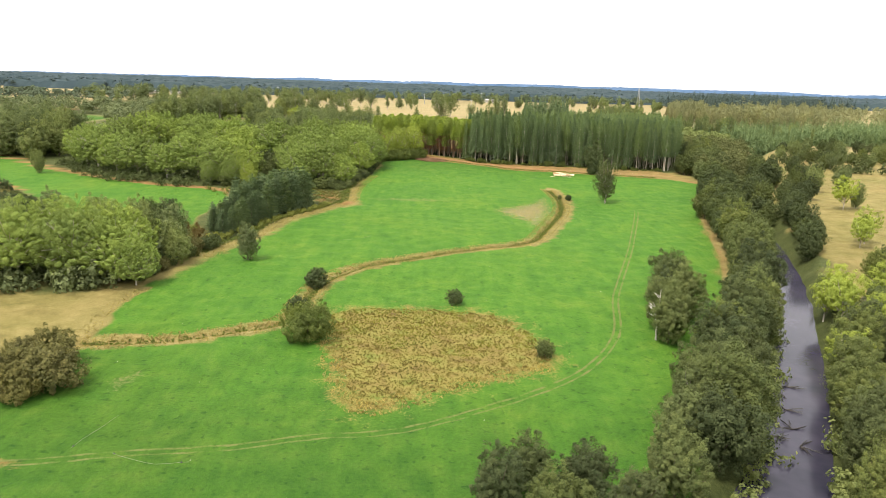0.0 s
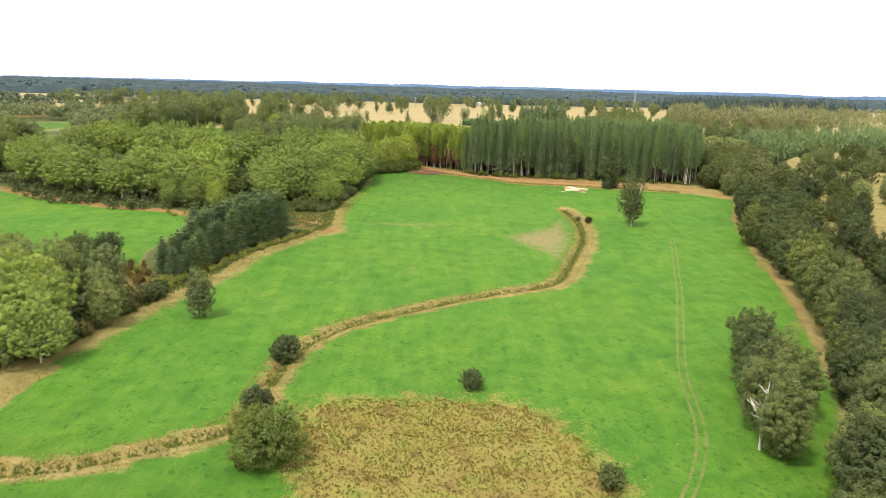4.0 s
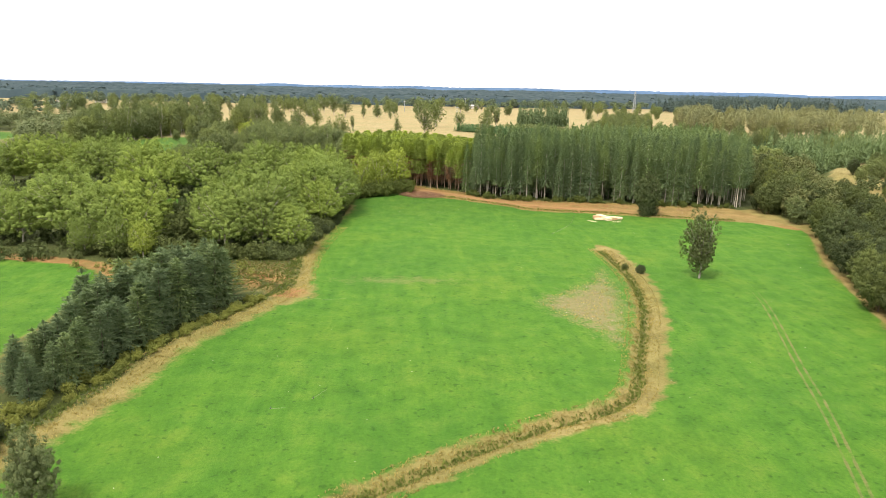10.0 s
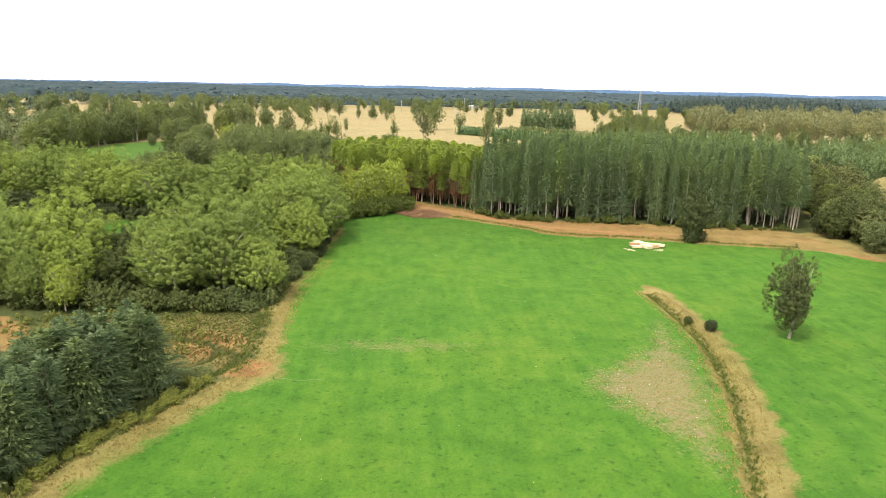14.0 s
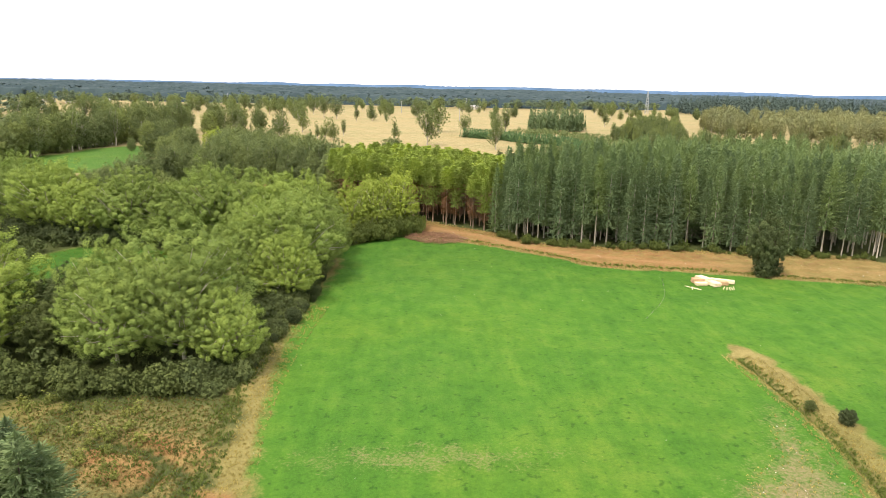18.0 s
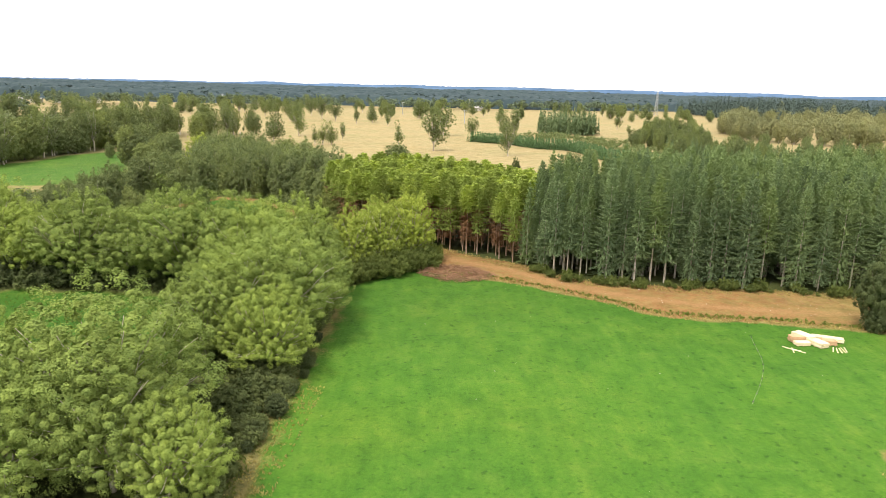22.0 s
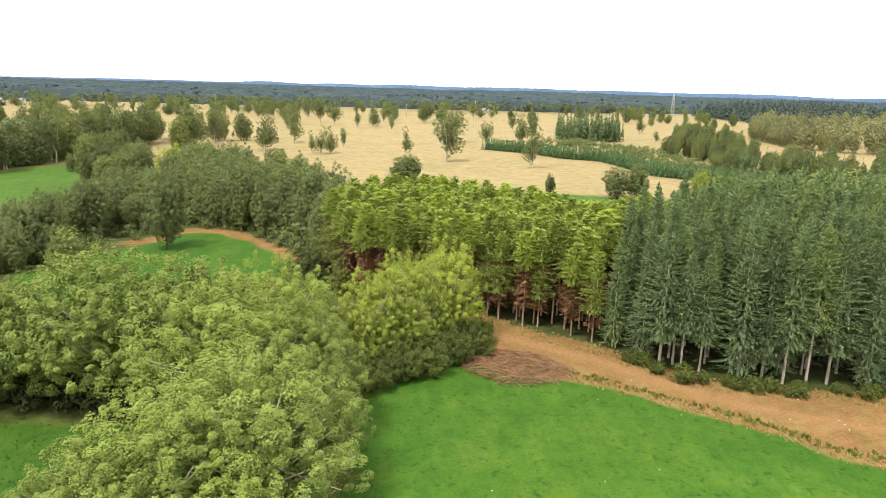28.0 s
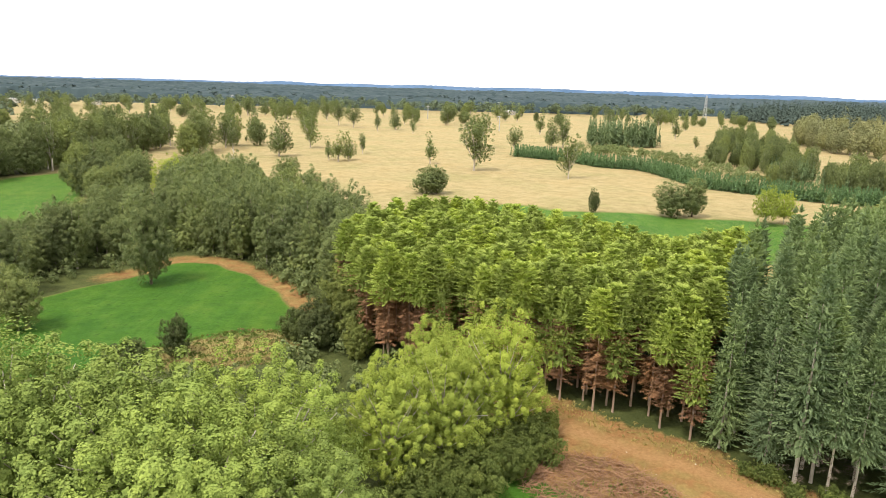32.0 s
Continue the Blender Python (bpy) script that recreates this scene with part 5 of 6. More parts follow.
# ---- far woods ----
def far_wood(name, spots, height, width, mat, seed, n=26, label="", size=0.95, pointed=False):
    """Many far trees in one mesh: lobed crowns, or cones where pointed."""
    r = np.random.default_rng(seed)
    p = np.array(spots, float)
    m = len(p)
    z = zats(p[:, 0], p[:, 1])
    h, w = height * r.uniform(0.65, 1.2, (m, 1)), width * r.uniform(0.8, 1.25, (m, 1))
    if pointed:
        s = r.uniform(0, 1, (m, n)) ** 1.3
        a = r.uniform(0, 6.283, (m, n))
        rr = w * (1 - s) ** 0.8 * r.uniform(0.75, 1.1, (m, n))
        c = np.stack([np.cos(a) * rr, np.sin(a) * rr, h * (0.08 + 0.92 * s)], -1)
        nrm = np.stack([np.cos(a), np.sin(a), np.full(a.shape, 0.9)], -1) + r.normal(size=(m, n, 3)) * 0.25
        sz = 1.5 * w * size * (0.35 + 0.75 * (1 - s))
    else:
        lobes = 7
        d = unit(r.normal(size=(m, lobes, 3)) + [0, 0, 0.25])
        d[..., 2] = np.abs(d[..., 2]) * 1.5 - 0.6
        lob = d * np.stack([w, w, h * 0.36], -1) * 0.72
        pick = r.integers(0, lobes, (m, n))
        e = unit(r.normal(size=(m, n, 3)) + [0, 0, 0.45])
        c = np.take_along_axis(lob, pick[..., None].repeat(3, 2), 1) + e * np.stack([w, w, np.minimum(w * 1.2, h * 0.3)], -1) * 0.5 * r.uniform(0.75, 1.05, (m, n, 1))
        c[..., 2] += h * 0.5
        nrm = e + [0, 0, 0.5] + r.normal(size=(m, n, 3)) * 0.2
        sz = np.broadcast_to(w * size, (m, n))
    c = c + np.column_stack([p, z])[:, None]
    v, f = cards(r, c.reshape(-1, 3), nrm.reshape(-1, 3), np.ascontiguousarray(sz).ravel(), 0.75)
    return tagged(new(name, np_mesh(name, v, f, mat)), label, "woodland", kind="stuff")


def far_canopy(name, poly, step, height, mat, seed, label):
    """The closed roof of a far forest: one uneven sheet of crowns that comes down to the ground at its edges."""
    r = np.random.default_rng(seed)
    p = np.array(poly, float)
    lo, hi = p.min(0), p.max(0)
    xs, ys = np.arange(lo[0], hi[0], step), np.arange(lo[1], hi[1], step * 1.2)
    X, Y = np.meshgrid(xs, ys)
    X, Y = X + r.uniform(-0.4, 0.4, X.shape) * step, Y + r.uniform(-0.4, 0.4, X.shape) * step
    within = inside(X, Y, poly) & (wobble(X, Y, 420, seed) + 0.5 * wobble(X, Y, 90, seed + 1) < 0.85)
    top = height * (1 + 0.16 * wobble(X, Y, 260, seed + 2)) + r.uniform(-4.5, 4.5, X.shape)
    Z = zats(X.ravel(), Y.ravel()).reshape(X.shape) + np.where(within, top, -3.0)
    k = np.arange(X.size).reshape(X.shape)
    f = np.stack([k[:-1, :-1], k[:-1, 1:], k[1:, 1:], k[1:, :-1]], -1).reshape(-1, 4)
    f = f[within.ravel()[f].any(1)]
    return tagged(new(name, np_mesh(name, np.stack([X, Y, Z], -1).reshape(-1, 3), f, mat, smooth=True)), label, "woodland", kind="stuff")


def random_in(poly, count, seed):
    r = np.random.default_rng(seed)
    p = np.array(poly, float)
    lo, hi = p.min(0), p.max(0)
    q = r.uniform(lo, hi, (count * 8, 2))
    return q[inside(q[:, 0], q[:, 1], poly)][:count]


def clear_of_patch(p):
    """Leave out the trees of the open lane towards the small green field."""
    lane = p[:, 0] / p[:, 1]
    return p[~((lane > -0.555) & (lane < -0.475) & (p[:, 1] < 900))]


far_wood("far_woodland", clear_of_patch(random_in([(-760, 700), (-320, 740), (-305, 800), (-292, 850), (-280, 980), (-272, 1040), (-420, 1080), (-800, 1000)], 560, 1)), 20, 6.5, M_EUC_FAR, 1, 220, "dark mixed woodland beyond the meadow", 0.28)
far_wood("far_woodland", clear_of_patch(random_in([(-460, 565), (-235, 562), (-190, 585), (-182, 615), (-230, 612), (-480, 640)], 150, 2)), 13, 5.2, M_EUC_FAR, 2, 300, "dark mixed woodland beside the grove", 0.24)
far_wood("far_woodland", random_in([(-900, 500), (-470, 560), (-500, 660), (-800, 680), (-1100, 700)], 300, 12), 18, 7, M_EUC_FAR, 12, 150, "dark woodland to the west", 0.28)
far_canopy("far_forest", [(-2400, 1950), (-500, 1850), (300, 1900), (900, 2050), (2600, 1900), (3600, 3700), (-3600, 3700)], 12.0, 19, M_FAR_HAZE_BLUE, 3, "distant dark forest tinted blue-green for haze")
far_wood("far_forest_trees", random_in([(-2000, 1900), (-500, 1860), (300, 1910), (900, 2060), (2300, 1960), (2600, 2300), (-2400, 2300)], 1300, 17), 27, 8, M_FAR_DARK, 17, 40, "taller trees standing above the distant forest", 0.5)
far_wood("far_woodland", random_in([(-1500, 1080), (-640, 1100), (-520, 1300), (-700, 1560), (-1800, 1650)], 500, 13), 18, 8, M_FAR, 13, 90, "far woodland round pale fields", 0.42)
fir_slim = [conifer(170 + k, 24, 3.8, 1.0, 10, 7, 1, 2.4, (0.1, 0.7), 0.75, 0.42, 30)[1] for k in range(4)]
fir_young = [conifer(175 + k, 9.5, 2.5, 0.2, 7, 7, 1, 1.6, (0.2, 0.8), 0.8, 0.5, 16)[1] for k in range(3)]
joined_wood("far_conifer_belt", random_in([(310, 700), (330, 690), (480, 760), (640, 850), (760, 900), (740, 940), (560, 890), (420, 830), (300, 745)], 900, 4), fir_slim, M_FIR, "dark conifer belt beyond the river", 0.8, 1.15)
far_wood("far_woodland", random_in([(215, 640), (300, 700), (290, 770), (250, 830), (190, 760), (196, 660)], 160, 14), 17, 6, M_DARKLEAF, 14, 280, "dark woodland behind the fir plantation", 0.25)
OLIVE_WOOD = [(412, 1080), (402, 1140), (415, 1235), (470, 1330), (560, 1480), (760, 1720), (1000, 1700), (1200, 1350), (900, 1080), (600, 1010)]
far_wood("far_olive_wood", random_in(OLIVE_WOOD, 700, 5), 25, 7.0, M_FAR_OLIVE, 5, 190, "olive-brown broadleaf woodland on the plain", 0.2)
olive_models = [tree_model("broadleaf_tree", "olive-brown upright tree in a far wood", "olive-brown far wood", M_BARK_PALE, M_FAR_OLIVE,
                           clumped(180 + k, 27, 6.4, 1.0, 2.6, 1.3, 0.8, 8 + k, 0.5, 12, 0.75, 0.7, 1.9, 0.3, lining=0.5)) for k in range(3)]
for k, (x, y) in enumerate(along([(560, 1010), (500, 1045), (440, 1074), (410, 1100), (404, 1140), (416, 1235), (470, 1330), (560, 1480)], 9, 81, 4) + random_in(OLIVE_WOOD, 60, 82).tolist()):
    plant(model_of(olive_models, k), x, y, rng.uniform(0.75, 1.2))
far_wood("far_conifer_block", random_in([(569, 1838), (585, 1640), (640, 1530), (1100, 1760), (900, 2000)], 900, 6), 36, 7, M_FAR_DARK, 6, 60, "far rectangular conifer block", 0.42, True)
joined_wood("far_conifer_clump", random_in([(140, 1140), (172, 1132), (218, 1150), (228, 1215), (150, 1210)], 130, 7), fir_slim, M_FIR, "clump of tall conifers on the plain", 1.0, 1.35)
for k, (x, y) in enumerate(random_in([(206, 1003), (222, 960), (240, 900), (282, 980), (345, 1180), (340, 1270), (260, 1120)], 130, 8)):
    plant(model_of(dark_models + river_dark + euc_models, k * 3 + k // 7), x, y, rng.uniform(0.6, 1.0), None, "tall dark tree in the copse behind the conifer hedge", rng.uniform(0.7, 1.0))
far_wood("mixed_copse", random_in([(95, 1070), (130, 1040), (168, 1000), (172, 900), (200, 880), (215, 960), (180, 1080), (130, 1110)], 170, 9), 9, 3.4, M_EUC, 9, 180, "low light green young trees behind the hedge", 0.26)
ROW_WOOD = [(196, 880), (236, 826), (300, 790), (420, 770), (440, 800), (320, 830), (262, 880), (226, 920)]
joined_wood("far_conifer_row", random_in(ROW_WOOD, 240, 15), fir_slim, M_FIR, "row of dark pointed conifers behind the hedge", 0.55, 0.85)
for k, (x, y) in enumerate(random_in(ROW_WOOD, 90, 83)):
    plant(model_of(euc_models + dark_models, k), x, y, rng.uniform(0.7, 1.05), None, "upright grey-green tree behind the conifer hedge", rng.uniform(0.7, 0.95))
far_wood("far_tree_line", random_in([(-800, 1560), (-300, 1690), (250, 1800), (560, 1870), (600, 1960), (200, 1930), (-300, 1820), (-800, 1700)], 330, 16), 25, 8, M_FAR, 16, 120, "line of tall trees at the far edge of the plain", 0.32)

# young conifers in a dense curved band
HEDGE = [(43, 1030), (84, 998), (105, 965), (132, 950), (141, 912), (146, 871), (160, 852), (171, 843), (193, 824), (215, 812), (290, 780), (380, 760)]
hedge_spots = [(x + dx, y + dy) for dx, dy in ((0, 0), (1.5, 2), (3, 4), (5, 6), (6, 8)) for x, y in along(HEDGE, 1.9, int(36 + dx * 2), 0.7)]
joined_wood("young_conifer_band", hedge_spots, fir_young, M_YOUNG_FIR, "dense curved band of young dark green conifers", 0.8, 1.15)


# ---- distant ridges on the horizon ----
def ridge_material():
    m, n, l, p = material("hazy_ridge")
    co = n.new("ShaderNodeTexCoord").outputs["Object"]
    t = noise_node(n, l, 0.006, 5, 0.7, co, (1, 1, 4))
    # Haze is put into the blue colour and a faint emission.
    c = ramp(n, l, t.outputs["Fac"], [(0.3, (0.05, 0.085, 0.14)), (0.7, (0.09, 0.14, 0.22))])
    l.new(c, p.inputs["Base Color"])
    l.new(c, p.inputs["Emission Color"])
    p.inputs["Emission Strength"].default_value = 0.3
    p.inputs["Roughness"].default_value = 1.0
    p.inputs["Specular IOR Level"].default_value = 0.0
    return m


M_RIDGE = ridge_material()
for dist, base, amp, seed in ((4550, 25, 4, 3), (4150, 15, 3, 8)):
    a = np.linspace(-1.25, 1.25, 700)
    top = base + 14 * a + amp * wobble(a * 900, a * 0, 130, seed) + 1.6 * wobble(a * 900, a * 0, 9, seed + 1) + 3 * np.exp(-((a + 0.62) / 0.12) ** 2) * (dist > 4300)
    prof = []
    for k, (out, zz) in enumerate(((0, -40), (60, 0.7), (140, 1.0), (330, -40))):
        rr = dist + out
        prof.append(np.column_stack([rr * np.sin(a), rr * np.cos(a), np.where(zz < 0, -40, zz * top)]))
    v = np.stack(prof, 1).reshape(-1, 3)
    f = [(i * 4 + j, i * 4 + 4 + j, i * 4 + 5 + j, i * 4 + j + 1) for i in range(len(a) - 1) for j in range(3)]
    tagged(new("backdrop_ridge", np_mesh("backdrop_ridge", v, np.array(f), M_RIDGE, smooth=True)), "distant wooded ridge along the horizon, painted haze-blue and faintly glowing", "ridge", kind="structure")


# ---- small growth: tufts, sedge, reeds ----
def tufts(name, xy, size, mat, label, seed, category="dry grass", blades=4, up=1.0):
    r = np.random.default_rng(seed)
    xy = np.repeat(np.asarray(xy, float), blades, 0) + r.normal(0, size * 0.3, (len(xy) * blades, 2))
    z = zats(xy[:, 0], xy[:, 1])
    s = size * r.uniform(0.6, 1.4, len(xy))
    a = r.uniform(0, 6.28, len(xy))
    nrm = np.column_stack([np.cos(a), np.sin(a), r.uniform(0.3, 1.0, len(xy))])
    v, f = cards(r, np.column_stack([xy, z + s * 0.3]), nrm, s * 1.1, 0.3, up)
    return tagged(new(name, np_mesh(name, v, f, mat)), label, category, kind="stuff")


def beside(line, count, spread, seed, gap=0.0):
    """Places on both sides of a line."""
    r = np.random.default_rng(seed)
    i = r.integers(1, len(line) - 1, count)
    d = unit(line[i + 1] - line[i - 1])
    n_ = np.stack([-d[:, 1], d[:, 0]], -1)
    o = np.clip(r.normal(0, spread, count), -1.5 * spread, 1.5 * spread)
    o = np.where(np.abs(o) < gap, np.sign(o) * gap + o, o)
    return line[i] + n_ * o[:, None] + d * r.uniform(-1.5, 1.5, (count, 1))


tufts("dry_grass", beside(DITCH_LINE, 5200, 2.9, 1, 1.1), 0.42, M_STRAW, "tall dry straw-coloured grass along the ditch", 1)
tufts("ditch_reeds", beside(DITCH_LINE, 2200, 0.9, 2), 0.6, M_REED, "green and brown reeds growing in the ditch", 2, "reeds")
tufts("dry_grass", beside(SIDE_LINE, 160, 1.4, 3), 0.4, M_STRAW, "dry grass along the side ditch", 3)
sedge = random_in(MARSH, 6000, 4)
sedge = sedge[area(sedge[:, 0], sedge[:, 1], MARSH) > 2.0 - 3.0 * wobble(sedge[:, 0], sedge[:, 1], 6, 44)]
tufts("marsh_sedge", sedge, 0.36, M_SEDGE, "rust-brown and yellow sedge filling the marsh patch", 4, "sedge")
sedge_heart = random_in(MARSH, 5200, 5)
sedge_heart = sedge_heart[wobble(sedge_heart[:, 0], sedge_heart[:, 1], 16, 41) + 0.05 * (sedge_heart[:, 1] - 165) > 0.1]
tufts("marsh_sedge", sedge_heart, 0.36, M_SEDGE_GREEN, "yellow-green sedge in the middle of the marsh", 5, "sedge")
sedge_dark = random_in(MARSH, 3600, 7)
sedge_dark = sedge_dark[wobble(sedge_dark[:, 0], sedge_dark[:, 1], 9, 42) > 0.45]
tufts("marsh_sedge", sedge_dark, 0.46, M_BRACKEN_DARK, "dark brown sedge clumps in the marsh", 6, "sedge")
tufts("dry_grass", beside(spline([(-29, 178), (-25, 160), (-20, 139), (-13, 128), (2, 137), (28, 152)], 2), 900, 1.8, 6), 0.5, M_STRAW, "pale dry grass round the marsh", 7)
left_edge = spline([(-84, 238), (-77, 264), (-72, 280), (-69, 301), (-61, 318), (-51, 338), (-45, 352), (-46, 372), (-46, 400), (-42, 440)], 2)
tufts("dry_grass", beside(left_edge + [1.2, 0], 2200, 2.4, 8), 0.42, M_STRAW, "dry grass band between pasture and trees", 8)
tufts("brambles", np.concatenate([beside(LEFT_LINE, 700, 2.6, 9), random_in([(-104, 354), (-52, 350), (-49, 384), (-100, 386), (-116, 374)], 2400, 10)]), 0.5, M_REED, "tangled green brambles beside the windbreak", 9, "brambles")
tufts("brambles", random_in([(-92, 350), (-50, 348), (-48, 382), (-72, 384), (-100, 372)], 3000, 11), 0.36, M_BRACKEN_DARK, "dark rusty bracken at the corner of the grove", 10, "bracken")
tufts("dry_grass", random_in(PALE, 500, 23), 0.34, M_STRAW, "sparse pale dry grass on the bare patch", 18)
tufts("edge_weeds", beside(left_edge - [3.5, 0], 1400, 1.6, 18), 0.7, M_REED, "green weeds between dry grass and trees", 16, "weeds")
tufts("shade_grass", random_in(CLEARING, 1500, 22), 0.38, M_REED, "rank green grass in the clearing of the grove", 17, "grass")
soil_edge = spline([(-8, 523), (7, 521), (21, 512), (40, 498), (54, 486), (87, 480), (114, 473), (150, 465)], 2)
tufts("dry_grass", beside(soil_edge, 1100, 1.6, 12), 0.5, M_STRAW, "dry grass on the bank below the soil road", 11)
tufts("green_fringe", beside(soil_edge + [0, 2.0], 500, 0.9, 13), 0.8, M_REED, "green weeds on the bank below the soil road", 12, "weeds")
tufts("dry_grass", beside(spline([(-8, 557), (18, 535), (36, 518), (65, 511), (96, 508), (125, 503), (162, 499)], 2), 1700, 2.2, 14), 0.45, M_STRAW, "dry grass in front of the fir trunks", 13)
scrub_bits = random_in([(-98, 566), (-64, 572), (-60, 594), (-80, 594), (-102, 578)], 3000, 17)
scrub_wob = wobble(scrub_bits[:, 0], scrub_bits[:, 1], 5, 43)
tufts("meadow_scrub", scrub_bits[scrub_wob > 0.1], 0.42, M_BRACKEN, "brown dry scrub beside the small meadow", 15, "scrub")
tufts("meadow_scrub", scrub_bits[scrub_wob < -0.15], 0.5, M_REED, "green weeds in the dry scrub beside the small meadow", 19, "scrub")


# ---- pale stones and litter in the pasture ----
def specks(name, xy, size, mat, label, seed):
    r = np.random.default_rng(seed)
    xy = np.asarray(xy, float)
    z = zats(xy[:, 0], xy[:, 1])
    base = np.array([(1, 0, 0), (0, 1, 0), (-1, 0, 0), (0, -1, 0), (0, 0, 0.7), (0, 0, -0.4)], float)
    tri = np.array([(0, 1, 4), (1, 2, 4), (2, 3, 4), (3, 0, 4), (1, 0, 5), (2, 1, 5), (3, 2, 5), (0, 3, 5)])
    v = (base[None] * (size * r.uniform(0.5, 1.5, (len(xy), 1, 1))) * r.uniform(0.7, 1.3, (len(xy), 6, 1)) + np.column_stack([xy, z + size * 0.2])[:, None]).reshape(-1, 3)
    f = (tri[None] + 6 * np.arange(len(xy))[:, None, None]).reshape(-1, 3)
    return tagged(new(name, np_mesh(name, v, f, mat)), label, "stones", kind="stuff")


M_STONE = plain_material("pale_stone", (0.4, 0.37, 0.3), (0.7, 0.66, 0.58), 3.0, 0.9)
specks("pale_stones", random_in(FIELD, 160, 19), 0.1, M_STONE, "small pale stones scattered in the pasture", 1)
specks("pale_stones", random_in(PALE, 50, 20), 0.12, M_STONE, "pale stones on the bare patch beside the ditch", 2)
specks("pale_stones", beside(soil_edge + [2, 14], 50, 5, 21), 0.14, M_STONE, "pale stump chips and stones on the soil road", 3)


# ---- brushwood left on the soil ----
def brush(name, poly, count, length, mat, label, seed):
    r = np.random.default_rng(seed)
    p = random_in(poly, count, seed)
    z = zats(p[:, 0], p[:, 1])
    pieces = []
    for (x, y), zz in zip(p, z):
        a, L = r.uniform(0, 6.28), length * r.uniform(0.4, 1.2)
        d = np.array([math.cos(a), math.sin(a), r.uniform(-0.05, 0.25)])
        o = np.array([x, y, zz + r.uniform(0.05, 0.8)])
        pieces.append(tube([o, o + d * L * 0.5 + r.normal(0, 0.1, 3), o + d * L], [0.06, 0.045, 0.02], 3))
    return tagged(new(name, np_mesh(name, *join(pieces), mat)), label, "brushwood", kind="stuff")


M_BRUSH = plain_material("brushwood", (0.17, 0.085, 0.045), (0.36, 0.205, 0.115), 2.0, 0.9)
brush("brushwood", [(-16, 524), (-8, 516), (4, 517), (10, 524), (2, 533), (-12, 536)], 1700, 2.6, M_BRUSH, "heap of rust-brown cut branches at the field corner", 31)
brush("brushwood", [(16, 528), (40, 508), (80, 496), (150, 484), (150, 496), (80, 504), (40, 514)], 160, 2.0, M_BRUSH, "scattered cut branches along the soil road", 32)

# ---- sawn timber stacks ----
M_TIMBER = plain_material("sawn_timber", (0.62, 0.49, 0.29), (0.84, 0.72, 0.5), 1.2, 0.75, (0.3, 3, 3))
M_TIMBER_RED = plain_material("weathered_timber", (0.4, 0.24, 0.13), (0.58, 0.38, 0.22), 1.2, 0.8, (0.3, 3, 3))


def box_mesh(name, lx, ly, lz, mat, bevel=0.02):
    bm = bmesh.new()
    bmesh.ops.create_cube(bm, size=1)
    bmesh.ops.scale(bm, vec=(lx, ly, lz), verts=bm.verts)
    if bevel:
        bmesh.ops.bevel(bm, geom=bm.edges[:], offset=bevel, segments=1, affect="EDGES")
    me = bpy.data.meshes.new(name)
    bm.to_mesh(me)
    bm.free()
    me.materials.append(mat)
    return me


def timber_stack(x, y, turn, length, across, layers, mat, label, width=0.36):
    """Boards in layers on bearers, with thin stickers between them."""
    r = np.random.default_rng(int(x * 10))
    root = tagged(new("timber_stack"), label, "timber", "timber stacks beside the pasture")
    root.matrix_world = pose(x, y, zat(x, y) + 0.02, 0, 0, turn)
    board = box_mesh("board", length, width - 0.03, 0.26, mat)
    bearer = box_mesh("bearer", 0.2, across * width, 0.16, M_TIMBER_RED)
    for q in (-0.38, 0, 0.38):
        part("bearer", bearer, root).matrix_local = pose(q * length, 0, 0.08)
    for k in range(layers):
        for i in range(across):
            ob = part("board", board, root)
            ob.matrix_local = pose(r.uniform(-0.12, 0.12), (i - (across - 1) / 2) * width, 0.30 + k * 0.29, 0, 0, r.uniform(-0.8, 0.8))
    return root


timber_stack(82.0, 467.2, 2, 3.8, 6, 5, M_TIMBER_RED, "reddish sawn boards stacked beside the pasture")
timber_stack(82.2, 464.9, 2, 3.9, 5, 3, M_TIMBER, "pale sawn boards in a low stack")
timber_stack(84.6, 468.6, -66, 5.0, 8, 5, M_TIMBER, "tall pale stack of fresh sawn boards lying askew")
timber_stack(86.4, 464.4, -70, 4.0, 8, 4, M_TIMBER, "pale stack of fresh sawn boards lying askew")
timber_stack(89.6, 465.4, -4, 3.4, 6, 4, M_TIMBER_RED, "low reddish stack of boards")
timber_stack(90.9, 468.0, -24, 7.4, 6, 3, M_TIMBER, "long pale stack of fresh sawn boards")
loose = box_mesh("loose_board", 3.6, 0.22, 0.1, M_TIMBER)
for k, (x, y, a) in enumerate(((89.6, 464.0, 65), (90.4, 463.8, 72), (91.2, 464.0, 78), (92, 464.3, 70), (77.6, 465.0, -50), (78.3, 464.4, -35), (77.9, 463.8, 70), (79, 463.2, -48), (88.8, 464.4, 58))):
    ob = tagged(new("loose_board", loose), "single pale board lying in the grass", "board", "loose boards beside the timber")
    ob.matrix_world = pose(x, y - 2.4, zat(x, y - 2.4) + 0.06, 0, 0, a)

# ---- irrigation lines ----
M_HOSE = plain_material("grey_hose", (0.2, 0.23, 0.12), (0.32, 0.35, 0.22), 4, 0.6)
M_POD = plain_material("black_plastic", (0.012, 0.012, 0.012), (0.03, 0.03, 0.03), 4, 0.45)


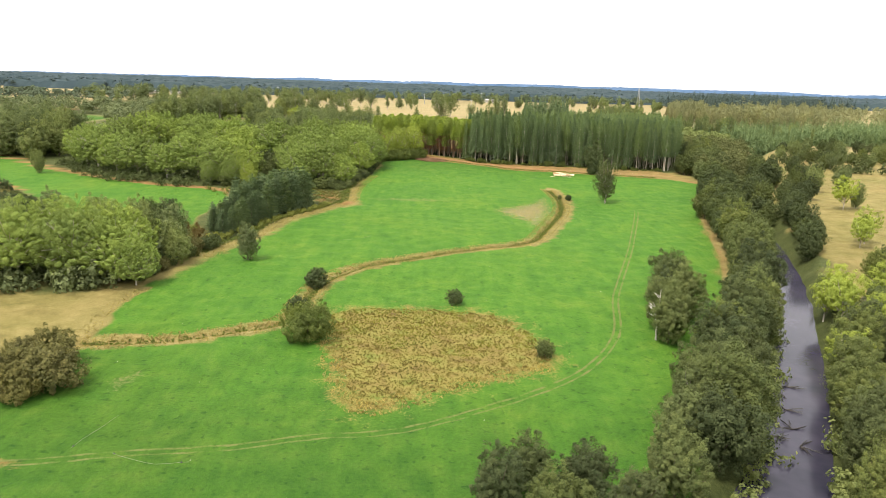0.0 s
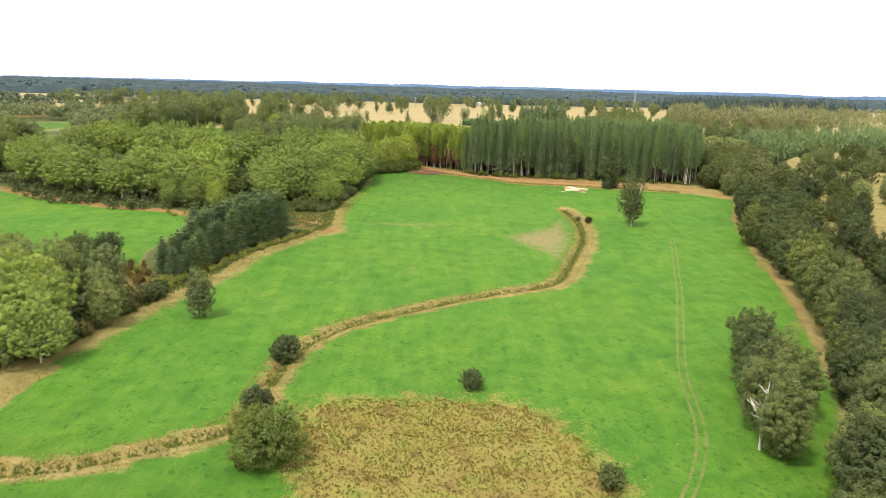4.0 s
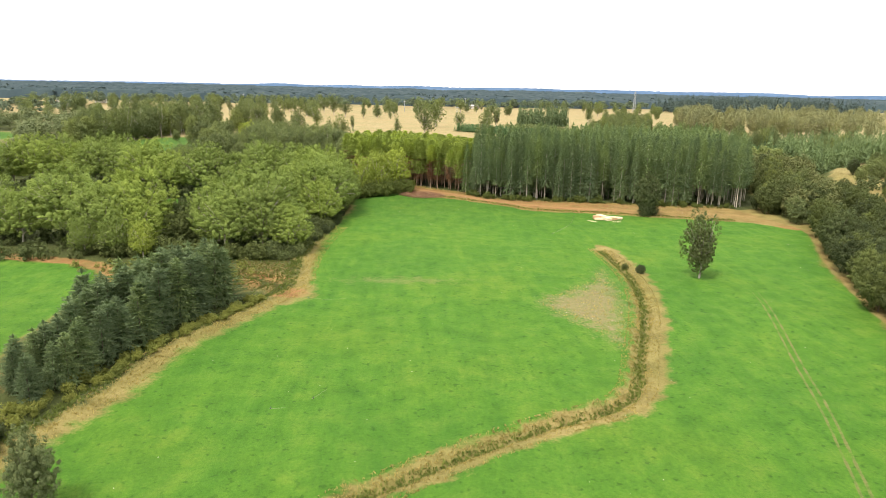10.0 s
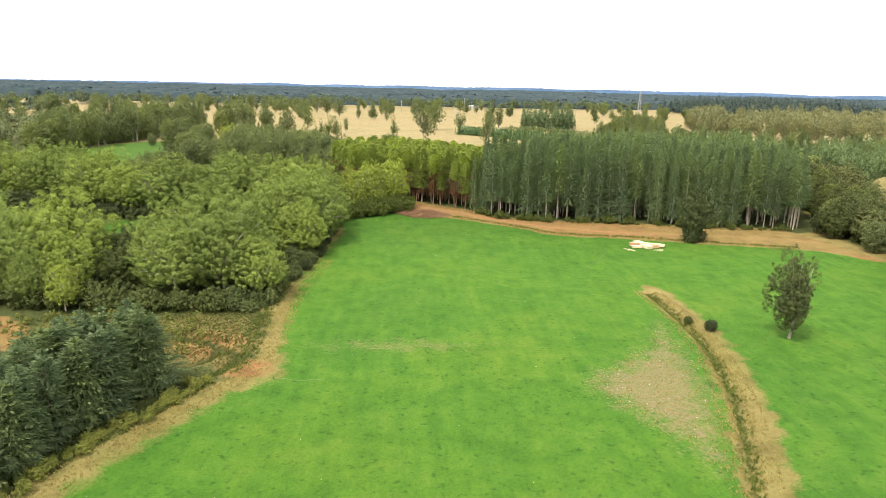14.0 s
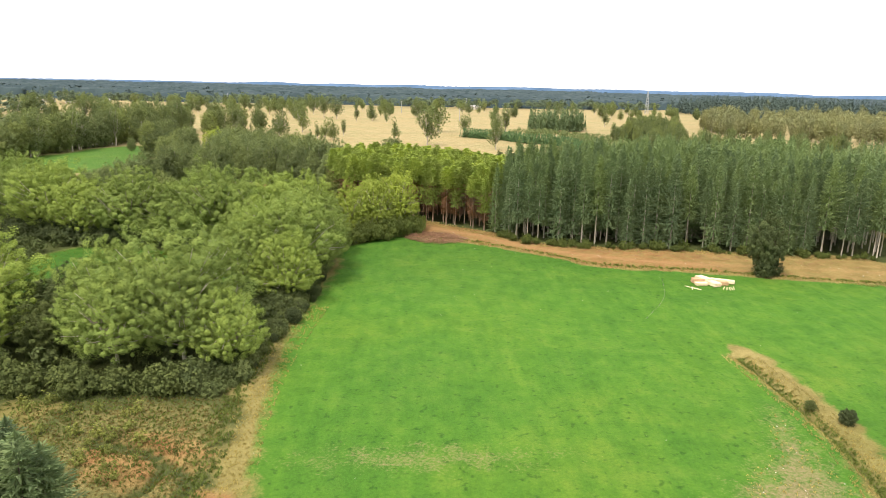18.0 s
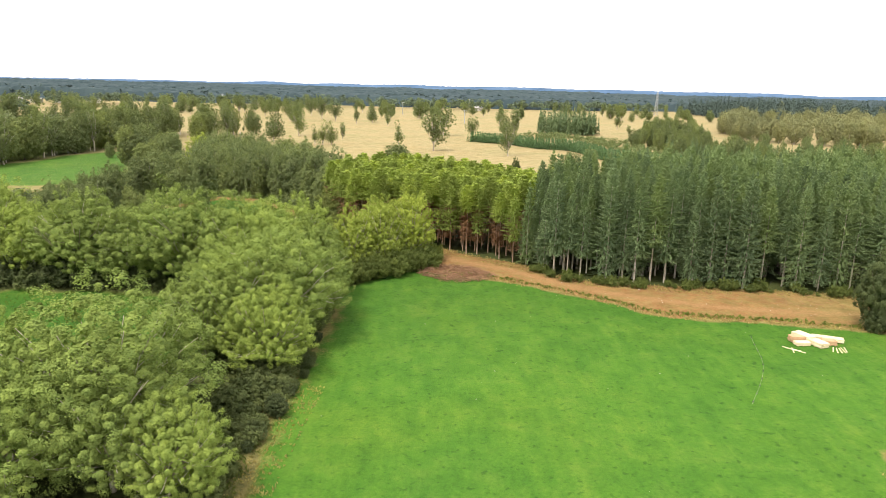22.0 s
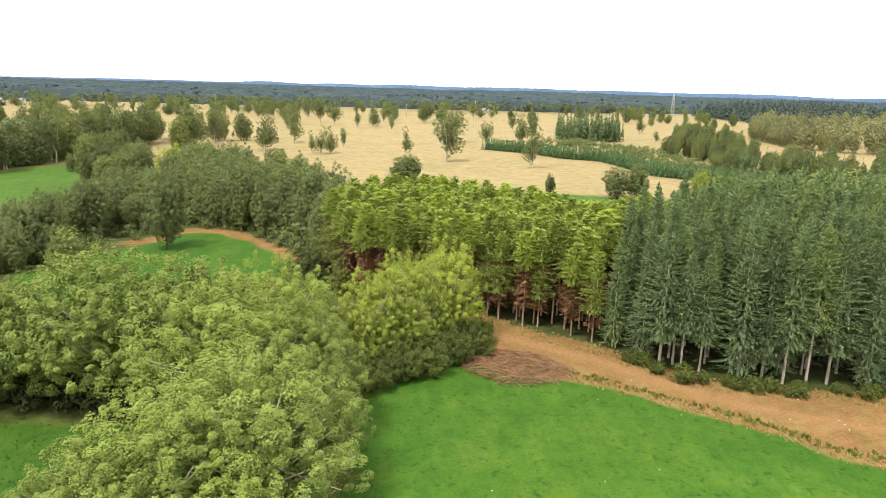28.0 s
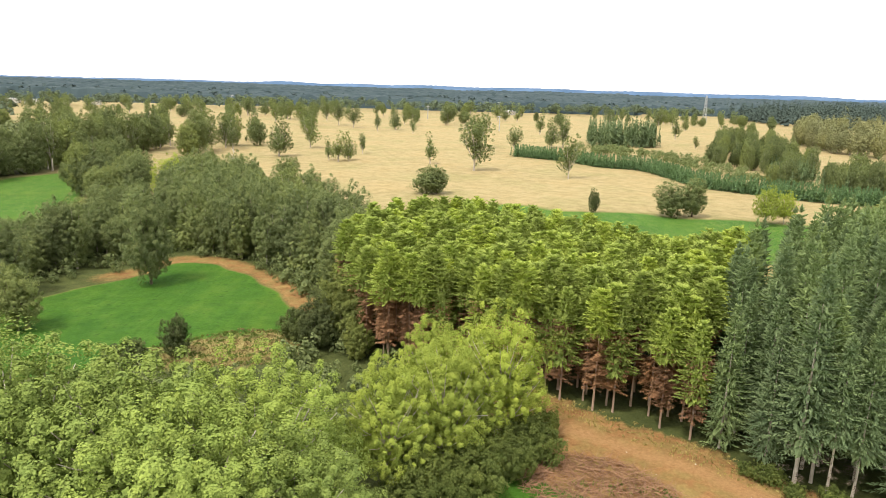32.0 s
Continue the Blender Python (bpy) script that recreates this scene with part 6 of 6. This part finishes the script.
def pod_mesh():
    bm = bmesh.new()
    bmesh.ops.create_uvsphere(bm, u_segments=12, v_segments=8, radius=0.2)
    for v in bm.verts:
        v.co.z = max(v.co.z, -0.05) * 0.75
    bmesh.ops.create_cone(bm, segments=8, radius1=0.05, radius2=0.03, depth=0.3, cap_ends=True, matrix=Matrix.Translation((0, 0, 0.28)))
    me = bpy.data.meshes.new("pod")
    bm.to_mesh(me)
    bm.free()
    me.materials.append(M_POD)
    return me


POD = pod_mesh()


def irrigation_line(points, gap=13.5):
    s = spline(points, 1.5)
    z = zats(s[:, 0], s[:, 1]) + 0.12
    root = tagged(new("irrigation_line"), "thin pale irrigation hose with black sprinkler pods on grass", "hose", "irrigation lines")
    root.matrix_world = pose(s[0, 0], s[0, 1], z[0])
    part("hose", np_mesh("hose", *tube(np.column_stack([s - s[0], z - z[0] - 0.08]), 0.024, 5), M_HOSE, smooth=True), root)
    d = np.concatenate([[0], np.cumsum(np.linalg.norm(np.diff(s, axis=0), axis=1))])
    for a in np.arange(0.5, d[-1], gap):
        x, y = np.interp(a, d, s[:, 0]), np.interp(a, d, s[:, 1])
        part("sprinkler_pod", POD, root, "black sprinkler pod").matrix_local = pose(x - s[0, 0], y - s[0, 1], zat(x, y) - z[0] + 0.02)


irrigation_line([(-64, 111), (-63, 116), (-61, 123)])
irrigation_line([(-56, 109.5), (-53, 108), (-47, 106), (-41.5, 107)])
irrigation_line([(-28.7, 274.3), (-27.3, 276.5), (-26.1, 279.1)])
irrigation_line([(-37, 270.4), (-35.2, 270.1), (-33.5, 270.2)])
irrigation_line([(-39.9, 340.9), (-36.5, 340.4), (-33.1, 339.4), (-28, 340)])
irrigation_line([(70.9, 469.4), (68.4, 461.1), (65.5, 452.6), (61.4, 444.8), (56.8, 437.8), (52.6, 431.8)], 4.5)


# ---- bare dead trees ----
def dead_tree(x, y, h, seed, spread=0.35):
    r = np.random.default_rng(seed)
    root = tagged(new("dead_tree"), "bare bleached dead tree among riverside trees", "tree")
    root.matrix_world = pose(x, y, zat(x, y))
    zs = np.linspace(-0.5, h, 7)
    path = np.column_stack([np.cumsum(r.normal(0, 0.25, 7)), np.cumsum(r.normal(0, 0.25, 7)), zs])
    part("trunk", np_mesh("dead_trunk", *tube(path, np.linspace(0.32, 0.05, 7), 7), M_DEAD_WOOD, smooth=True), root)
    for k in range(12):
        z0 = h * r.uniform(0.35, 0.9)
        o = np.array([np.interp(z0, zs, path[:, 0]), np.interp(z0, zs, path[:, 1]), z0])
        a, L = r.uniform(0, 6.28), h * spread * r.uniform(0.5, 1.1) * (1.15 - z0 / h)
        d = np.array([math.cos(a), math.sin(a), r.uniform(0.5, 1.2)])
        pieces = [tube([o, o + d * L * 0.5 + r.normal(0, 0.15, 3), o + d * L], [0.13, 0.09, 0.03], 5)]
        for u in (0.45, 0.7):
            b = o + d * L * u
            e = unit(d + r.normal(0, 0.6, 3)) * L * 0.45
            pieces.append(tube([b, b + e * 0.5, b + e], [0.06, 0.045, 0.015], 4))
        part("limb", np_mesh("dead_limb", *join(pieces), M_DEAD_WOOD), root)


dead_tree(126, 282, 15, 1, 0.4)
dead_tree(59.5, 170, 14, 2, 0.32)
dead_tree(50, 122, 12.5, 3, 0.12)
dead_tree(-150, 850, 20, 5, 0.3)
dead_tree(-262, 905, 20, 6, 0.3)

# fallen branches in the river
M_WET = plain_material("wet_branch", (0.02, 0.017, 0.015), (0.06, 0.05, 0.045), 2, 0.5)
for k, (x, y) in enumerate(((80, 140), (77, 131), (83, 147), (75, 124), (86, 152), (72, 128))):
    r = np.random.default_rng(k)
    root = tagged(new("fallen_branch"), "dark fallen branch lying in the river", "branch", "fallen branches in the river")
    root.matrix_world = pose(x, y, RIVER_Z + 0.1)
    for j in range(6):
        a = r.uniform(0, 6.28)
        d = np.array([math.cos(a), math.sin(a), r.uniform(0.0, 0.25)])
        L = r.uniform(2.0, 4.5)
        b = d * L
        e = unit(d + r.normal(0, 0.5, 3) * [1, 1, 0.3]) * L * 0.5
        part("limb", np_mesh("wet_limb", *join([tube([np.zeros(3), b * 0.5 + r.normal(0, 0.2, 3), b], [0.14, 0.1, 0.04], 5), tube([b * 0.5, b * 0.5 + e * 0.5, b * 0.5 + e], [0.08, 0.06, 0.02], 4)]), M_WET), root)

# ---- far buildings and masts ----
M_WALL = plain_material("pale_render", (0.5, 0.47, 0.42), (0.66, 0.63, 0.58), 0.4, 0.85)
M_ROOF = plain_material("grey_roof", (0.26, 0.25, 0.24), (0.42, 0.41, 0.4), 0.5, 0.7)
M_DARK_GLASS = plain_material("dark_window", (0.02, 0.022, 0.025), (0.04, 0.043, 0.05), 1, 0.15, bump=0)
M_STEEL = plain_material("galvanised_steel", (0.35, 0.36, 0.37), (0.5, 0.51, 0.52), 2, 0.5, metal=0.6)


def farm_building(x, y, turn, lx, ly, h, label):
    root = tagged(new("farm_building"), label, "building", "far farm buildings")
    root.matrix_world = pose(x, y, zat(x, y), 0, 0, turn)
    part("wall", box_mesh("wall", lx, ly, h, M_WALL, 0), root).matrix_local = pose(0, 0, h / 2)
    rise, o = ly * 0.22, 0.6
    v = np.array([(-lx / 2 - o, -ly / 2 - o, h - 0.1), (lx / 2 + o, -ly / 2 - o, h - 0.1), (lx / 2 + o, 0, h + rise), (-lx / 2 - o, 0, h + rise), (-lx / 2 - o, ly / 2 + o, h - 0.1), (lx / 2 + o, ly / 2 + o, h - 0.1)])
    v = np.vstack([v, v - [0, 0, 0.3]])
    f = np.array([(0, 1, 2, 3), (3, 2, 5, 4), (6, 9, 8, 7), (9, 10, 11, 8), (0, 6, 7, 1), (4, 5, 11, 10), (0, 3, 9, 6), (3, 4, 10, 9), (1, 7, 8, 2), (2, 8, 11, 5)])
    part("roof", np_mesh("roof", v, f, M_ROOF), root, "grey pitched roof")
    pane = box_mesh("window", 1.6, 0.12, 1.4, M_DARK_GLASS, 0)
    n_win = max(2, int(lx / 6))
    for k in range(n_win):
        part("window", pane, root).matrix_local = pose(-lx / 2 + (k + 0.5) * lx / n_win, -ly / 2 - 0.05, h * 0.55)
    part("door", box_mesh("door", 2.6, 0.12, 3.0, M_ROOF, 0), root).matrix_local = pose(lx * 0.1, -ly / 2 - 0.06, 1.5)


for x, y, lx, ly in ((-775, 1700, 26, 12), (-735, 1690, 20, 12), (-690, 1700, 30, 12), (-640, 1720, 24, 11), (130, 1790, 22, 12), (-400, 1780, 18, 10)):
    farm_building(x, y, 8, lx, ly, 6.5, "far pale farm building with grey pitched roof")


def mast(x, y, h, lattice):
    kind = "lattice_tower" if lattice else "power_pole"
    root = tagged(new(kind), "thin grey steel lattice tower on the far plain" if lattice else "tall pale pole on the far plain", "tower" if lattice else "pole")
    root.matrix_world = pose(x, y, zat(x, y))
    if not lattice:
        part("shaft", np_mesh("shaft", *tube([(0, 0, -0.5), (0, 0, h / 2), (0, 0, h)], [0.7, 0.55, 0.4], 8), M_STEEL, smooth=True), root)
        part("crossarm", np_mesh("crossarm", *tube([(-3, 0, h * 0.93), (0, 0, h * 0.93), (3, 0, h * 0.93)], 0.25, 5), M_STEEL), root)
        return
    w0, w1 = h * 0.07, h * 0.02
    corners = [(1, 1), (-1, 1), (-1, -1), (1, -1)]
    for cx, cy in corners:
        part("leg", np_mesh("tower_leg", *tube([(cx * w0, cy * w0, -0.5), (cx * w1, cy * w1, h)], 0.28, 4), M_STEEL), root)
    for k in range(8):
        za, zb = h * k / 8, h * (k + 1) / 8
        wa, wb = w0 + (w1 - w0) * k / 8, w0 + (w1 - w0) * (k + 1) / 8
        ring = [tube([(a[0] * wa, a[1] * wa, za), (b[0] * wb, b[1] * wb, zb)], 0.14, 4) for a, b in zip(corners, corners[1:] + corners[:1])]
        part("bracing", np_mesh("bracing", *join(ring), M_STEEL), root)


mast(500, 1750, 48, True)
mast(63, 1332, 20, False)
mast(-30, 1560, 22, False)
mast(-402, 1768, 22, False)
mast(110, 1800, 24, False)
